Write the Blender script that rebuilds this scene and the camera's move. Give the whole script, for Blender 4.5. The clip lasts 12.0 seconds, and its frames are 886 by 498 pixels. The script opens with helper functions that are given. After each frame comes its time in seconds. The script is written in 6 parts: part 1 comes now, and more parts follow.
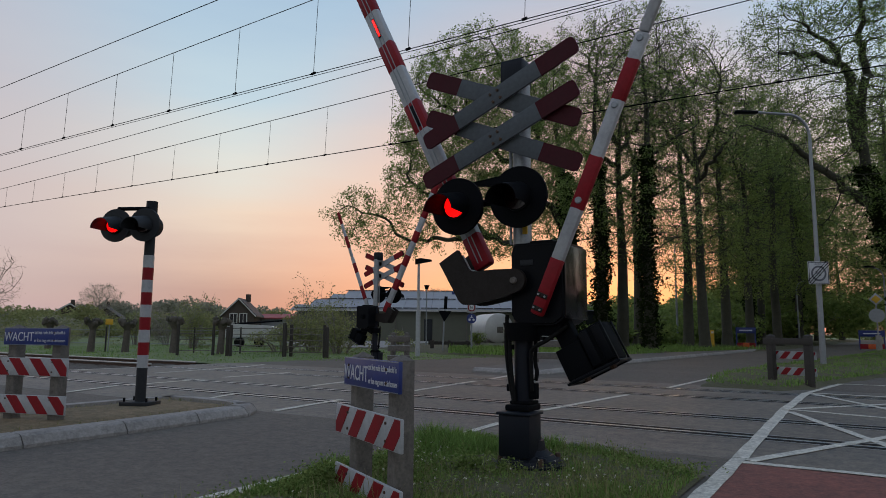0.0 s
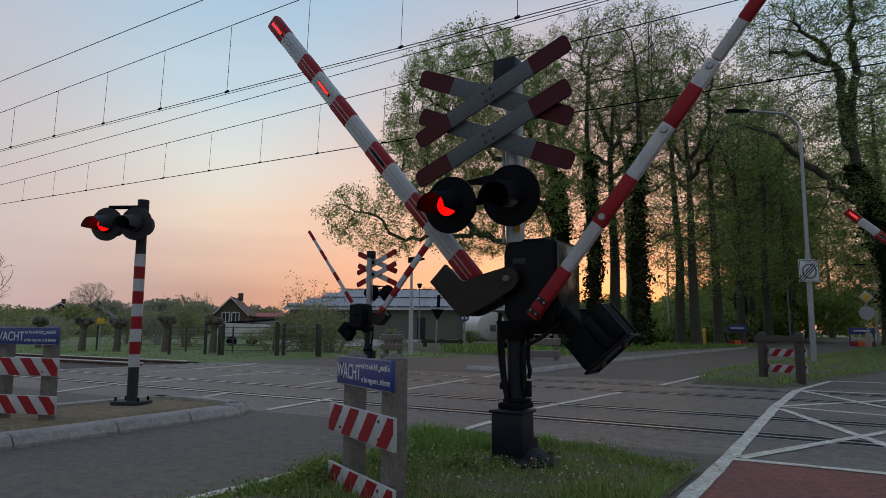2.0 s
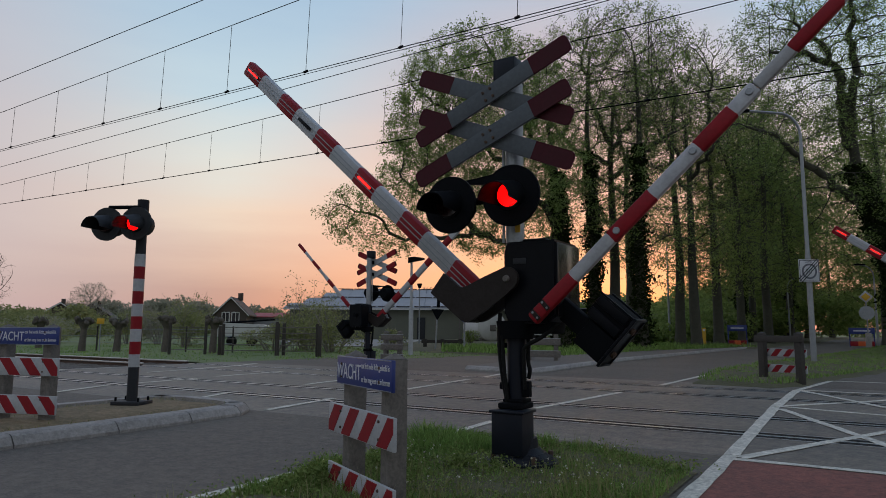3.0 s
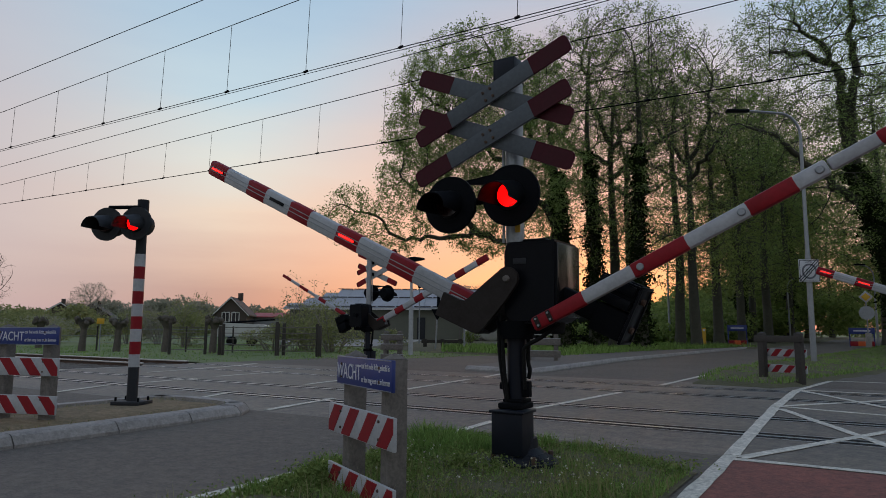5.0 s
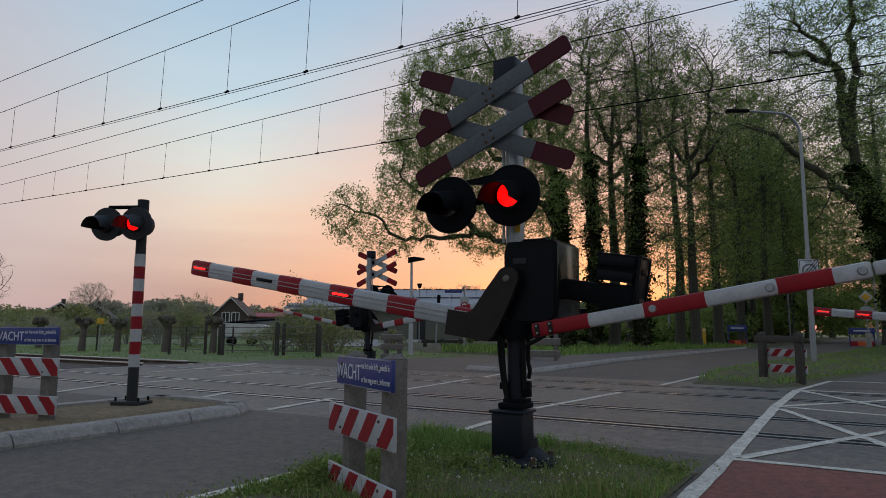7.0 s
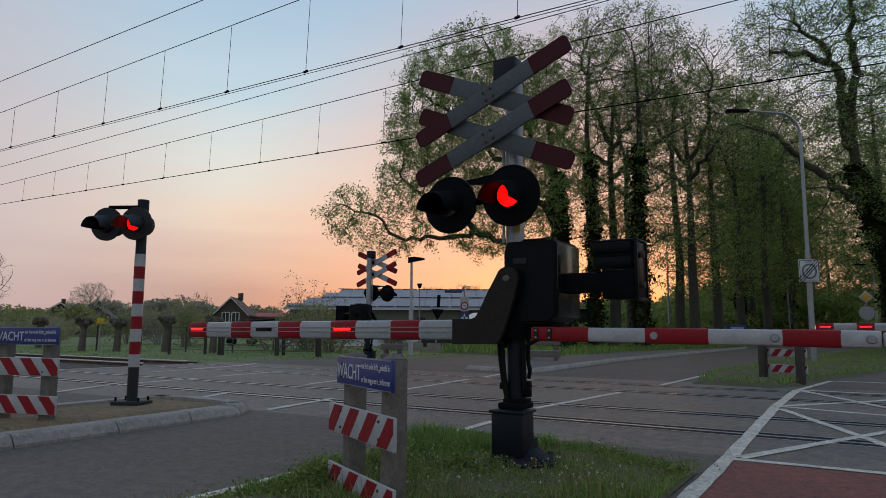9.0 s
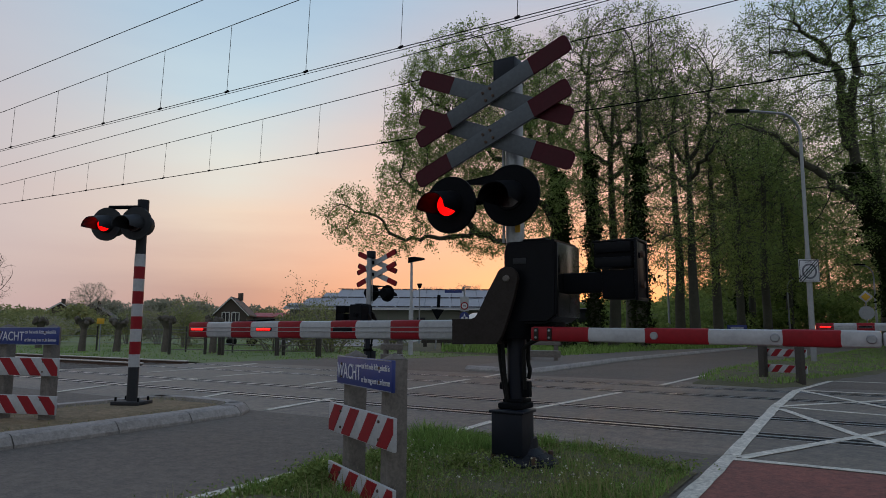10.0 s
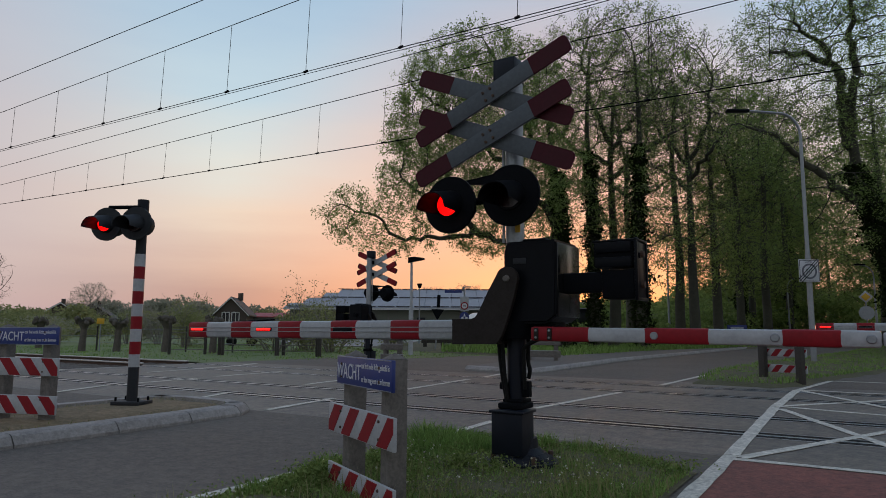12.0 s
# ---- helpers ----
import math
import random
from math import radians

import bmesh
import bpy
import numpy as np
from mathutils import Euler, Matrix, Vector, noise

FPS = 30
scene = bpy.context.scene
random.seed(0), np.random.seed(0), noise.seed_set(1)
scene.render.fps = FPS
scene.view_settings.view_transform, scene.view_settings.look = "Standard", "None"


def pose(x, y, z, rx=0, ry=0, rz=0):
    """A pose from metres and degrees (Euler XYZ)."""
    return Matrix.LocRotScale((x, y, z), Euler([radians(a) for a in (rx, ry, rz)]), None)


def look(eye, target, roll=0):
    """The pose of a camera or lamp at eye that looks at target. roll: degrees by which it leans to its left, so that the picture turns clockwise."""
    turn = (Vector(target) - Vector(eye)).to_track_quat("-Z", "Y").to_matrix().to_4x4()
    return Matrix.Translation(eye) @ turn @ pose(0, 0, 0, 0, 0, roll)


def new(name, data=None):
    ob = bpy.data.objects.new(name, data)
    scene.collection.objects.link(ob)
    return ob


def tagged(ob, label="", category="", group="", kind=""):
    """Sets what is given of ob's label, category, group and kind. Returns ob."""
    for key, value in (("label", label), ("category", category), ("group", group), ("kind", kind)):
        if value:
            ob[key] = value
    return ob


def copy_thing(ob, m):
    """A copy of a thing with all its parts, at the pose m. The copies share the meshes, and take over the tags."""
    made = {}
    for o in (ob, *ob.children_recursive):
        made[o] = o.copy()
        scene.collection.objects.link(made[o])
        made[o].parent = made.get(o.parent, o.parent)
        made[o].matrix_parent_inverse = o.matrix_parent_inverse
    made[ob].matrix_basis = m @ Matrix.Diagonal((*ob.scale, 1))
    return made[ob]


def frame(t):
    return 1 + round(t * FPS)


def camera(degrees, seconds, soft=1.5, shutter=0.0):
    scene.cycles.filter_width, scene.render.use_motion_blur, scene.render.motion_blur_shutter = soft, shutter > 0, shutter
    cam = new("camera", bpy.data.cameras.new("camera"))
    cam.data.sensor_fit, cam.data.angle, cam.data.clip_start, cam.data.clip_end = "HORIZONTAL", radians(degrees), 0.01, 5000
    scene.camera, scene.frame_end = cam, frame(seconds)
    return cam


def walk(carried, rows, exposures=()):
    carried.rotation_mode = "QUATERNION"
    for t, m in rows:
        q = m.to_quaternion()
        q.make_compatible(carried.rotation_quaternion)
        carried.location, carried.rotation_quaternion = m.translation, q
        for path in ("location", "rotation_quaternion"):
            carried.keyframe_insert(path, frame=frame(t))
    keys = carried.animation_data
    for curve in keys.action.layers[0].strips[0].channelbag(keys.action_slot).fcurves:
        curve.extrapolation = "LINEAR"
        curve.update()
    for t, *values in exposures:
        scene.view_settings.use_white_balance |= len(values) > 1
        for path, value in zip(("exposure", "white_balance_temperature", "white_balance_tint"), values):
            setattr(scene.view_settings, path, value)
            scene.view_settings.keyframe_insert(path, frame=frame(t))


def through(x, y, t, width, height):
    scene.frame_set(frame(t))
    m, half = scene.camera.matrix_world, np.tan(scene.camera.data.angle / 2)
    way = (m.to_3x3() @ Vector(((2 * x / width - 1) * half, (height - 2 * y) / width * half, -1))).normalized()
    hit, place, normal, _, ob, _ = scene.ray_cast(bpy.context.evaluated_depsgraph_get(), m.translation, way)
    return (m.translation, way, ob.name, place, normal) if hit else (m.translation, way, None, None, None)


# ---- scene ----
# camera: stands still after the first second, with a small turn at the start
EYE = (0.0, 0.0, 1.05)
FOV = 67.2


def aim(yaw, pitch, roll):
    """The camera's pose: degrees to the left, up, and its lean."""
    y, p = radians(yaw), radians(pitch)
    return look(EYE, (EYE[0] - math.sin(y) * math.cos(p) * 10, math.cos(y) * math.cos(p) * 10, EYE[2] + math.sin(p) * 10), roll)


cam = camera(FOV, 12.0, 0.9)
walk(cam, [(0.0, aim(0.62, 7.03, 0.42)), (0.2, aim(0.42, 6.99, 0.38)), (0.5, aim(0.14, 6.93, 0.31)), (0.8, aim(0.03, 6.905, 0.29)),
           (1.2, aim(0, 6.9, 0.28)), (6.0, aim(0, 6.9, 0.28)), (12.0, aim(0, 6.9, 0.28))])

# ---- light: dusk, the sun just down behind the wood ----


def lin(r, g, b):
    """Linear colour from 0..255 display values."""
    return tuple(((c / 255 + 0.055) / 1.055) ** 2.4 if c > 10 else c / 255 / 12.92 for c in (r, g, b)) + (1.0,)


world = bpy.data.worlds.new("dusk_sky")
scene.world = world
world.use_nodes = True
wn, wl = world.node_tree.nodes, world.node_tree.links
wn.clear()


def wnode(kind, **kw):
    n = wn.new(kind)
    for k, v in kw.items():
        n.inputs[k].default_value = v
    return n


coord = wn.new("ShaderNodeTexCoord")
sep = wn.new("ShaderNodeSeparateXYZ")
wl.new(coord.outputs["Generated"], sep.inputs[0])
ramp = wn.new("ShaderNodeValToRGB")
SKY_STEPS = [(0.0, (152, 128, 134)), (0.05, (163, 133, 137)), (0.095, (193, 161, 153)), (0.16, (219, 198, 181)), (0.235, (209, 210, 204)),
             (0.33, (181, 201, 212)), (0.46, (157, 183, 206)), (0.75, (126, 152, 190)), (1.0, (110, 138, 180))]
while len(ramp.color_ramp.elements) < len(SKY_STEPS):
    ramp.color_ramp.elements.new(0.5)
for e, (pos, c) in zip(ramp.color_ramp.elements, SKY_STEPS):
    e.position, e.color = pos, lin(*c)
# thin streaks of cloud, long and level
mapp = wn.new("ShaderNodeMapping")
mapp.inputs["Scale"].default_value = (2.2, 2.2, 16.0)
wl.new(coord.outputs["Generated"], mapp.inputs[0])
streak = wnode("ShaderNodeTexNoise", Scale=1.6, Detail=5.0, Roughness=0.55)
wl.new(mapp.outputs[0], streak.inputs["Vector"])
shift = wn.new("ShaderNodeMath")
shift.operation = "MULTIPLY_ADD"
shift.inputs[1].default_value = 0.07
shift.inputs[2].default_value = -0.035
wl.new(streak.outputs["Fac"], shift.inputs[0])
addz = wn.new("ShaderNodeMath")
addz.operation = "ADD"
wl.new(sep.outputs["Z"], addz.inputs[0])
wl.new(shift.outputs[0], addz.inputs[1])
wl.new(addz.outputs[0], ramp.inputs["Fac"])
# the glow where the sun went down
dotg = wn.new("ShaderNodeVectorMath")
dotg.operation = "DOT_PRODUCT"
wl.new(coord.outputs["Generated"], dotg.inputs[0])
dotg.inputs[1].default_value = Vector((0.17, 1.0, 0.05)).normalized()
glow = wn.new("ShaderNodeMapRange")
glow.interpolation_type = "SMOOTHSTEP"
for k, v in (("From Min", 0.86), ("From Max", 1.0), ("To Min", 0.0), ("To Max", 0.6)):
    glow.inputs[k].default_value = v
wl.new(dotg.outputs["Value"], glow.inputs["Value"])
warm = wn.new("ShaderNodeMixRGB")
warm.blend_type = "MIX"
warm.inputs["Color2"].default_value = (0.73, 0.295, 0.19, 1)
wl.new(glow.outputs[0], warm.inputs["Fac"])
wl.new(ramp.outputs[0], warm.inputs["Color1"])
# a violet bank of haze to the west, low over the fields
dotw = wn.new("ShaderNodeVectorMath")
dotw.operation = "DOT_PRODUCT"
wl.new(coord.outputs["Generated"], dotw.inputs[0])
dotw.inputs[1].default_value = Vector((-0.75, 0.65, 0.09)).normalized()
haze = wn.new("ShaderNodeMapRange")
haze.interpolation_type = "SMOOTHSTEP"
for k, v in (("From Min", 0.84), ("From Max", 1.0), ("To Min", 0.0), ("To Max", 0.85)):
    haze.inputs[k].default_value = v
wl.new(dotw.outputs["Value"], haze.inputs["Value"])
violet = wn.new("ShaderNodeMixRGB")
violet.inputs["Color2"].default_value = lin(182, 167, 175)
wl.new(haze.outputs[0], violet.inputs["Fac"])
wl.new(warm.outputs[0], violet.inputs["Color1"])
# away from the sunset the evening sky is a dull blue grey
far_side = wn.new("ShaderNodeMapRange")
far_side.interpolation_type = "SMOOTHSTEP"
for k, v in (("From Min", 0.55), ("From Max", -0.35), ("To Min", 0.0), ("To Max", 1.0)):
    far_side.inputs[k].default_value = v
wl.new(dotg.outputs["Value"], far_side.inputs["Value"])
cool_ramp = wn.new("ShaderNodeValToRGB")
for e, (pos, c) in zip(cool_ramp.color_ramp.elements, ((0.0, (152, 152, 156)), (0.7, (162, 174, 192)))):
    e.position, e.color = pos, lin(*c)
wl.new(sep.outputs["Z"], cool_ramp.inputs["Fac"])
cool = wn.new("ShaderNodeMixRGB")
wl.new(far_side.outputs[0], cool.inputs["Fac"])
wl.new(violet.outputs[0], cool.inputs["Color1"])
wl.new(cool_ramp.outputs[0], cool.inputs["Color2"])
sky = wn.new("ShaderNodeTexSky")
sky.sky_type = "NISHITA"
sky.sun_disc = False
sky.sun_elevation = radians(1.0)
sky.sun_rotation = radians(12)
bg_sky = wnode("ShaderNodeBackground", Strength=0.05)
bg = wnode("ShaderNodeBackground", Strength=0.93)
both = wn.new("ShaderNodeAddShader")
wout = wn.new("ShaderNodeOutputWorld")
wl.new(sky.outputs[0], bg_sky.inputs["Color"])
wl.new(cool.outputs[0], bg.inputs["Color"])
wl.new(bg_sky.outputs[0], both.inputs[0])
wl.new(bg.outputs[0], both.inputs[1])
wl.new(both.outputs[0], wout.inputs["Surface"])

sun_data = bpy.data.lights.new("sun", "SUN")
sun_data.energy, sun_data.angle, sun_data.color = 0.25, radians(12), (1.0, 0.62, 0.36)
sun = new("sun", sun_data)
sun.matrix_world = look((0, 0, 0), Vector((-0.25, -0.95, -0.08)))
scene.view_settings.exposure = 0.2

# ---- materials ----


def material(name, color, rough=0.6, metal=0.0, color2=None, scale=6.0, fine=60.0, bump=0.15, mix=0.5, spec=0.5, per_object=0.0, depth=0.01, grain=0.0, spread=0.22):
    """A surface with two scales of variation in colour, gloss and relief."""
    m = bpy.data.materials.new(name)
    m.use_nodes = True
    nt = m.node_tree
    b = nt.nodes["Principled BSDF"]
    tc = nt.nodes.new("ShaderNodeTexCoord")
    n1 = nt.nodes.new("ShaderNodeTexNoise")
    n1.inputs["Scale"].default_value, n1.inputs["Detail"].default_value = scale, 5
    n2 = nt.nodes.new("ShaderNodeTexNoise")
    n2.inputs["Scale"].default_value, n2.inputs["Detail"].default_value = fine, 3
    for n in (n1, n2):
        nt.links.new(tc.outputs["Object"], n.inputs["Vector"])
    add = nt.nodes.new("ShaderNodeMath")
    add.operation = "MULTIPLY_ADD"
    add.inputs[1].default_value = 0.5
    nt.links.new(n2.outputs["Fac"], add.inputs[0])
    half = nt.nodes.new("ShaderNodeMath")
    half.operation = "MULTIPLY"
    half.inputs[1].default_value = 0.5
    nt.links.new(n1.outputs["Fac"], half.inputs[0])
    nt.links.new(half.outputs[0], add.inputs[2])
    src = add.outputs[0]
    if grain:   # a third scale: coarse stones and patches
        n3 = nt.nodes.new("ShaderNodeTexNoise")
        n3.inputs["Scale"].default_value, n3.inputs["Detail"].default_value, n3.inputs["Roughness"].default_value = grain, 6, 0.75
        nt.links.new(tc.outputs["Object"], n3.inputs["Vector"])
        av = nt.nodes.new("ShaderNodeMixRGB")
        av.inputs["Fac"].default_value = 0.5
        nt.links.new(src, av.inputs["Color1"])
        nt.links.new(n3.outputs["Fac"], av.inputs["Color2"])
        src = av.outputs[0]
    rng = nt.nodes.new("ShaderNodeMapRange")
    rng.inputs["From Min"].default_value, rng.inputs["From Max"].default_value = 0.5 - spread, 0.5 + spread
    nt.links.new(src, rng.inputs["Value"])
    mx = nt.nodes.new("ShaderNodeMixRGB")
    c2 = color2 or tuple(c * (1 - mix * 0.7) for c in color)
    mx.inputs["Color1"].default_value = (*c2, 1)
    mx.inputs["Color2"].default_value = (*color, 1)
    nt.links.new(rng.outputs[0], mx.inputs["Fac"])
    out = mx.outputs[0]
    if per_object:
        oi = nt.nodes.new("ShaderNodeObjectInfo")
        r2 = nt.nodes.new("ShaderNodeMapRange")
        r2.inputs["To Min"].default_value, r2.inputs["To Max"].default_value = 1 - per_object, 1 + per_object
        nt.links.new(oi.outputs["Random"], r2.inputs["Value"])
        hs = nt.nodes.new("ShaderNodeHueSaturation")
        nt.links.new(r2.outputs[0], hs.inputs["Value"])
        nt.links.new(out, hs.inputs["Color"])
        out = hs.outputs[0]
    nt.links.new(out, b.inputs["Base Color"])
    rr = nt.nodes.new("ShaderNodeMapRange")
    rr.inputs["To Min"].default_value, rr.inputs["To Max"].default_value = max(0.02, rough - 0.12), min(1, rough + 0.12)
    nt.links.new(n1.outputs["Fac"], rr.inputs["Value"])
    nt.links.new(rr.outputs[0], b.inputs["Roughness"])
    b.inputs["Metallic"].default_value = metal
    b.inputs["Specular IOR Level"].default_value = spec
    if bump:
        bp = nt.nodes.new("ShaderNodeBump")
        bp.inputs["Strength"].default_value, bp.inputs["Distance"].default_value = bump, depth
        nt.links.new(src, bp.inputs["Height"])
        nt.links.new(bp.outputs[0], b.inputs["Normal"])
    return m


def leaf_material(name, color, color2, through=0.35):
    """Thin leaves: colour differs from leaf to leaf, some light comes through."""
    m = bpy.data.materials.new(name)
    m.use_nodes = True
    nt = m.node_tree
    nt.nodes.clear()
    geo = nt.nodes.new("ShaderNodeNewGeometry")
    mx = nt.nodes.new("ShaderNodeMixRGB")
    mx.inputs["Color1"].default_value, mx.inputs["Color2"].default_value = (*color, 1), (*color2, 1)
    nt.links.new(geo.outputs["Random Per Island"], mx.inputs["Fac"])
    d = nt.nodes.new("ShaderNodeBsdfDiffuse")
    t = nt.nodes.new("ShaderNodeBsdfTranslucent")
    s = nt.nodes.new("ShaderNodeMixShader")
    s.inputs[0].default_value = through
    o = nt.nodes.new("ShaderNodeOutputMaterial")
    for n in (d, t):
        nt.links.new(mx.outputs[0], n.inputs["Color"])
    nt.links.new(d.outputs[0], s.inputs[1])
    nt.links.new(t.outputs[0], s.inputs[2])
    nt.links.new(s.outputs[0], o.inputs["Surface"])
    return m


def glowing(name, color, strength):
    m = bpy.data.materials.new(name)
    m.use_nodes = True
    b = m.node_tree.nodes["Principled BSDF"]
    b.inputs["Base Color"].default_value = (*color, 1)
    b.inputs["Emission Color"].default_value = (*color, 1)
    b.inputs["Emission Strength"].default_value = strength
    b.inputs["Roughness"].default_value = 0.3
    return m


ASPHALT = material("asphalt", (0.185, 0.155, 0.126), 0.85, color2=(0.056, 0.049, 0.042), scale=0.6, fine=38, bump=0.9, depth=0.016, grain=9, spread=0.14)
ASPHALT_OLD = material("crossing_asphalt", (0.225, 0.19, 0.148), 0.66, color2=(0.078, 0.068, 0.061), scale=0.6, fine=34, bump=0.8, depth=0.012, grain=7, spread=0.1)
RED_ASPHALT = material("red_asphalt", (0.26, 0.09, 0.07), 0.88, color2=(0.11, 0.045, 0.038), scale=1.2, fine=45, bump=0.8, depth=0.01, grain=12, spread=0.1)
ROAD_PAINT = material("road_paint", (0.8, 0.76, 0.66), 0.7, color2=(0.3, 0.28, 0.24), scale=4, fine=30, bump=0.6, depth=0.006, grain=22, spread=0.11)
CONCRETE = material("concrete", (0.38, 0.355, 0.33), 0.85, color2=(0.17, 0.16, 0.15), scale=2.5, fine=45, bump=0.5, depth=0.006, per_object=0.1, grain=16, spread=0.14)
DARK_CONCRETE = material("weathered_concrete", (0.2, 0.18, 0.16), 0.9, color2=(0.08, 0.072, 0.064), scale=6, fine=50, bump=0.6, depth=0.006, grain=18, spread=0.14)
SAND = material("sandy_soil", (0.26, 0.185, 0.11), 0.95, color2=(0.09, 0.075, 0.035), scale=1.6, fine=30, bump=0.9, depth=0.025, grain=11, spread=0.12)
GRASS_SOIL = material("turf", (0.135, 0.12, 0.062), 0.95, color2=(0.06, 0.06, 0.028), scale=1.2, fine=25, bump=0.8, depth=0.04)
FIELD = material("meadow", (0.165, 0.215, 0.08), 0.95, color2=(0.1, 0.14, 0.05), scale=0.25, fine=6, bump=0.6, depth=0.05)
STEEL_RAIL = material("polished_rail_steel", (0.6, 0.58, 0.56), 0.32, 1.0, color2=(0.4, 0.38, 0.37), scale=4, fine=60, bump=0.05)
DULL_STEEL = material("dull_edge_steel", (0.4, 0.39, 0.38), 0.5, 0.6, color2=(0.2, 0.19, 0.18), scale=4, fine=40, bump=0.1)
RUST = material("rusty_steel", (0.13, 0.075, 0.05), 0.75, 0.3, color2=(0.05, 0.035, 0.03), scale=8, fine=70, bump=0.4)
RUBBER = material("black_rubber", (0.008, 0.008, 0.008), 0.8, scale=8, bump=0.2, spec=0.2)
BALLAST = material("ballast", (0.13, 0.115, 0.10), 0.95, color2=(0.04, 0.035, 0.03), scale=9, fine=30, bump=1.0, depth=0.06)
BLACK_PAINT = material("black_painted_metal", (0.007, 0.008, 0.011), 0.32, 0.0, color2=(0.004, 0.005, 0.007), scale=7, fine=50, bump=0.06, spec=0.08)
BLACK_MATT = material("matt_black_metal", (0.006, 0.007, 0.009), 0.7, 0.0, scale=9, fine=60, bump=0.12, spec=0.06)
DARK_BLUE_BOX = material("dark_blue_painted_box", (0.006, 0.009, 0.017), 0.5, 0.0, scale=5, fine=50, bump=0.1, spec=0.25)
POLE_GREY = material("galvanised_steel", (0.34, 0.36, 0.38), 0.45, 0.6, color2=(0.22, 0.24, 0.26), scale=10, fine=60, bump=0.08)
WHITE_PAINT = material("white_reflective_paint", (0.44, 0.455, 0.475), 0.5, color2=(0.29, 0.30, 0.315), scale=5, fine=40, bump=0.06, grain=9, spread=0.16)
# white and red of the cross fronts, with their shade put into the colour
SHADED_WHITE = material("shaded_white_board", (0.105, 0.118, 0.132), 0.65, color2=(0.07, 0.08, 0.09), scale=4, fine=40, bump=0.06, spec=0.25)
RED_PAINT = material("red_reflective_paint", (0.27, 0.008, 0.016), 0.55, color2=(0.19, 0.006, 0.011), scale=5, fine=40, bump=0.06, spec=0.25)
SHADED_RED = material("shaded_red_board", (0.06, 0.005, 0.011), 0.65, color2=(0.04, 0.004, 0.008), scale=4, fine=40, bump=0.06, spec=0.25)
BLUE_SIGN = material("blue_sign_enamel", (0.018, 0.04, 0.21), 0.42, color2=(0.012, 0.025, 0.14), scale=4, fine=30, bump=0.03)
CASE_GLOSS = material("glossy_black_door", (0.008, 0.008, 0.009), 0.16, scale=5, fine=40, bump=0.03, spec=0.45)
SIGN_FACE = material("white_sign_face", (0.55, 0.57, 0.6), 0.5, color2=(0.42, 0.44, 0.47), scale=4, fine=40, bump=0.03)
SIGN_WHITE = material("sign_lettering_white", (0.7, 0.72, 0.76), 0.5, scale=9, bump=0.0)
YELLOW_PAINT = material("yellow_paint", (0.72, 0.42, 0.02), 0.5, color2=(0.5, 0.28, 0.015), scale=5, bump=0.05)
ORANGE_PAINT = material("orange_plastic", (0.75, 0.12, 0.02), 0.5, scale=5, bump=0.05)
DARK_RED_GLASS = material("unlit_red_lens", (0.05, 0.004, 0.005), 0.22, scale=20, fine=120, bump=0.3)
LENS_DARK = material("dark_lens_glass", (0.02, 0.004, 0.005), 0.15, scale=20, fine=120, bump=0.2)
LIT_RED = glowing("lit_red_lamp", (1.0, 0.0015, 0.0015), 2.3)
LIT_STRIP = glowing("lit_red_strip", (1.0, 0.01, 0.008), 2.2)
WOOD_DARK = material("weathered_dark_wood", (0.06, 0.052, 0.045), 0.85, color2=(0.03, 0.026, 0.022), scale=6, fine=50, bump=0.5)
BRACKET_BROWN = material("dark_brown_painted_steel", (0.028, 0.023, 0.021), 0.55, 0.0, color2=(0.014, 0.010, 0.008), scale=8, fine=60, bump=0.2, spec=0.2)
BARK = material("oak_bark", (0.088, 0.084, 0.06), 0.95, color2=(0.045, 0.045, 0.034), scale=5, fine=22, bump=0.9, depth=0.05)
# bark of field trees and shrubs, its colour lightened to stand for haze
BARK_HAZED = material("haze_paled_bark", (0.3, 0.27, 0.24), 0.95, color2=(0.2, 0.18, 0.16), scale=5, fine=22, bump=0.4)
BARK_GREY = material("grey_willow_bark", (0.14, 0.12, 0.1), 0.95, color2=(0.07, 0.06, 0.05), scale=6, fine=24, bump=0.8, depth=0.03)
FADED_BLACK = material("faded_black_metal", (0.03, 0.033, 0.038), 0.65, scale=9, fine=60, bump=0.12, spec=0.25)
BRICK_WALL = material("brown_brick_wall", (0.10, 0.075, 0.06), 0.9, color2=(0.06, 0.045, 0.038), scale=6, fine=40, bump=0.4)
ROOF_TILE = material("dark_roof_tiles", (0.06, 0.05, 0.048), 0.75, color2=(0.035, 0.03, 0.03), scale=5, fine=30, bump=0.5)
ROOF_SHEET = material("grey_corrugated_roof", (0.34, 0.34, 0.36), 0.65, color2=(0.24, 0.24, 0.255), scale=1.2, fine=20, bump=0.2)
BARN_WALL = material("green_grey_barn_cladding", (0.135, 0.14, 0.105), 0.7, color2=(0.10, 0.105, 0.08), scale=1.5, fine=30, bump=0.2)
ROOF_RED = material("red_sheet_roof", (0.42, 0.05, 0.05), 0.6, color2=(0.28, 0.03, 0.03), scale=2, bump=0.1)
TANK_WHITE = material("white_tank_paint", (0.62, 0.62, 0.6), 0.4, color2=(0.45, 0.45, 0.44), scale=2, bump=0.05)
GLASS_DARK = material("dark_window_glass", (0.02, 0.024, 0.03), 0.08, scale=3, bump=0.0)
LEAF_OAK = leaf_material("young_oak_leaves", (0.31, 0.41, 0.14), (0.155, 0.225, 0.07), 0.42)
LEAF_DARK = leaf_material("wood_leaves", (0.33, 0.41, 0.13), (0.16, 0.22, 0.065), 0.5)
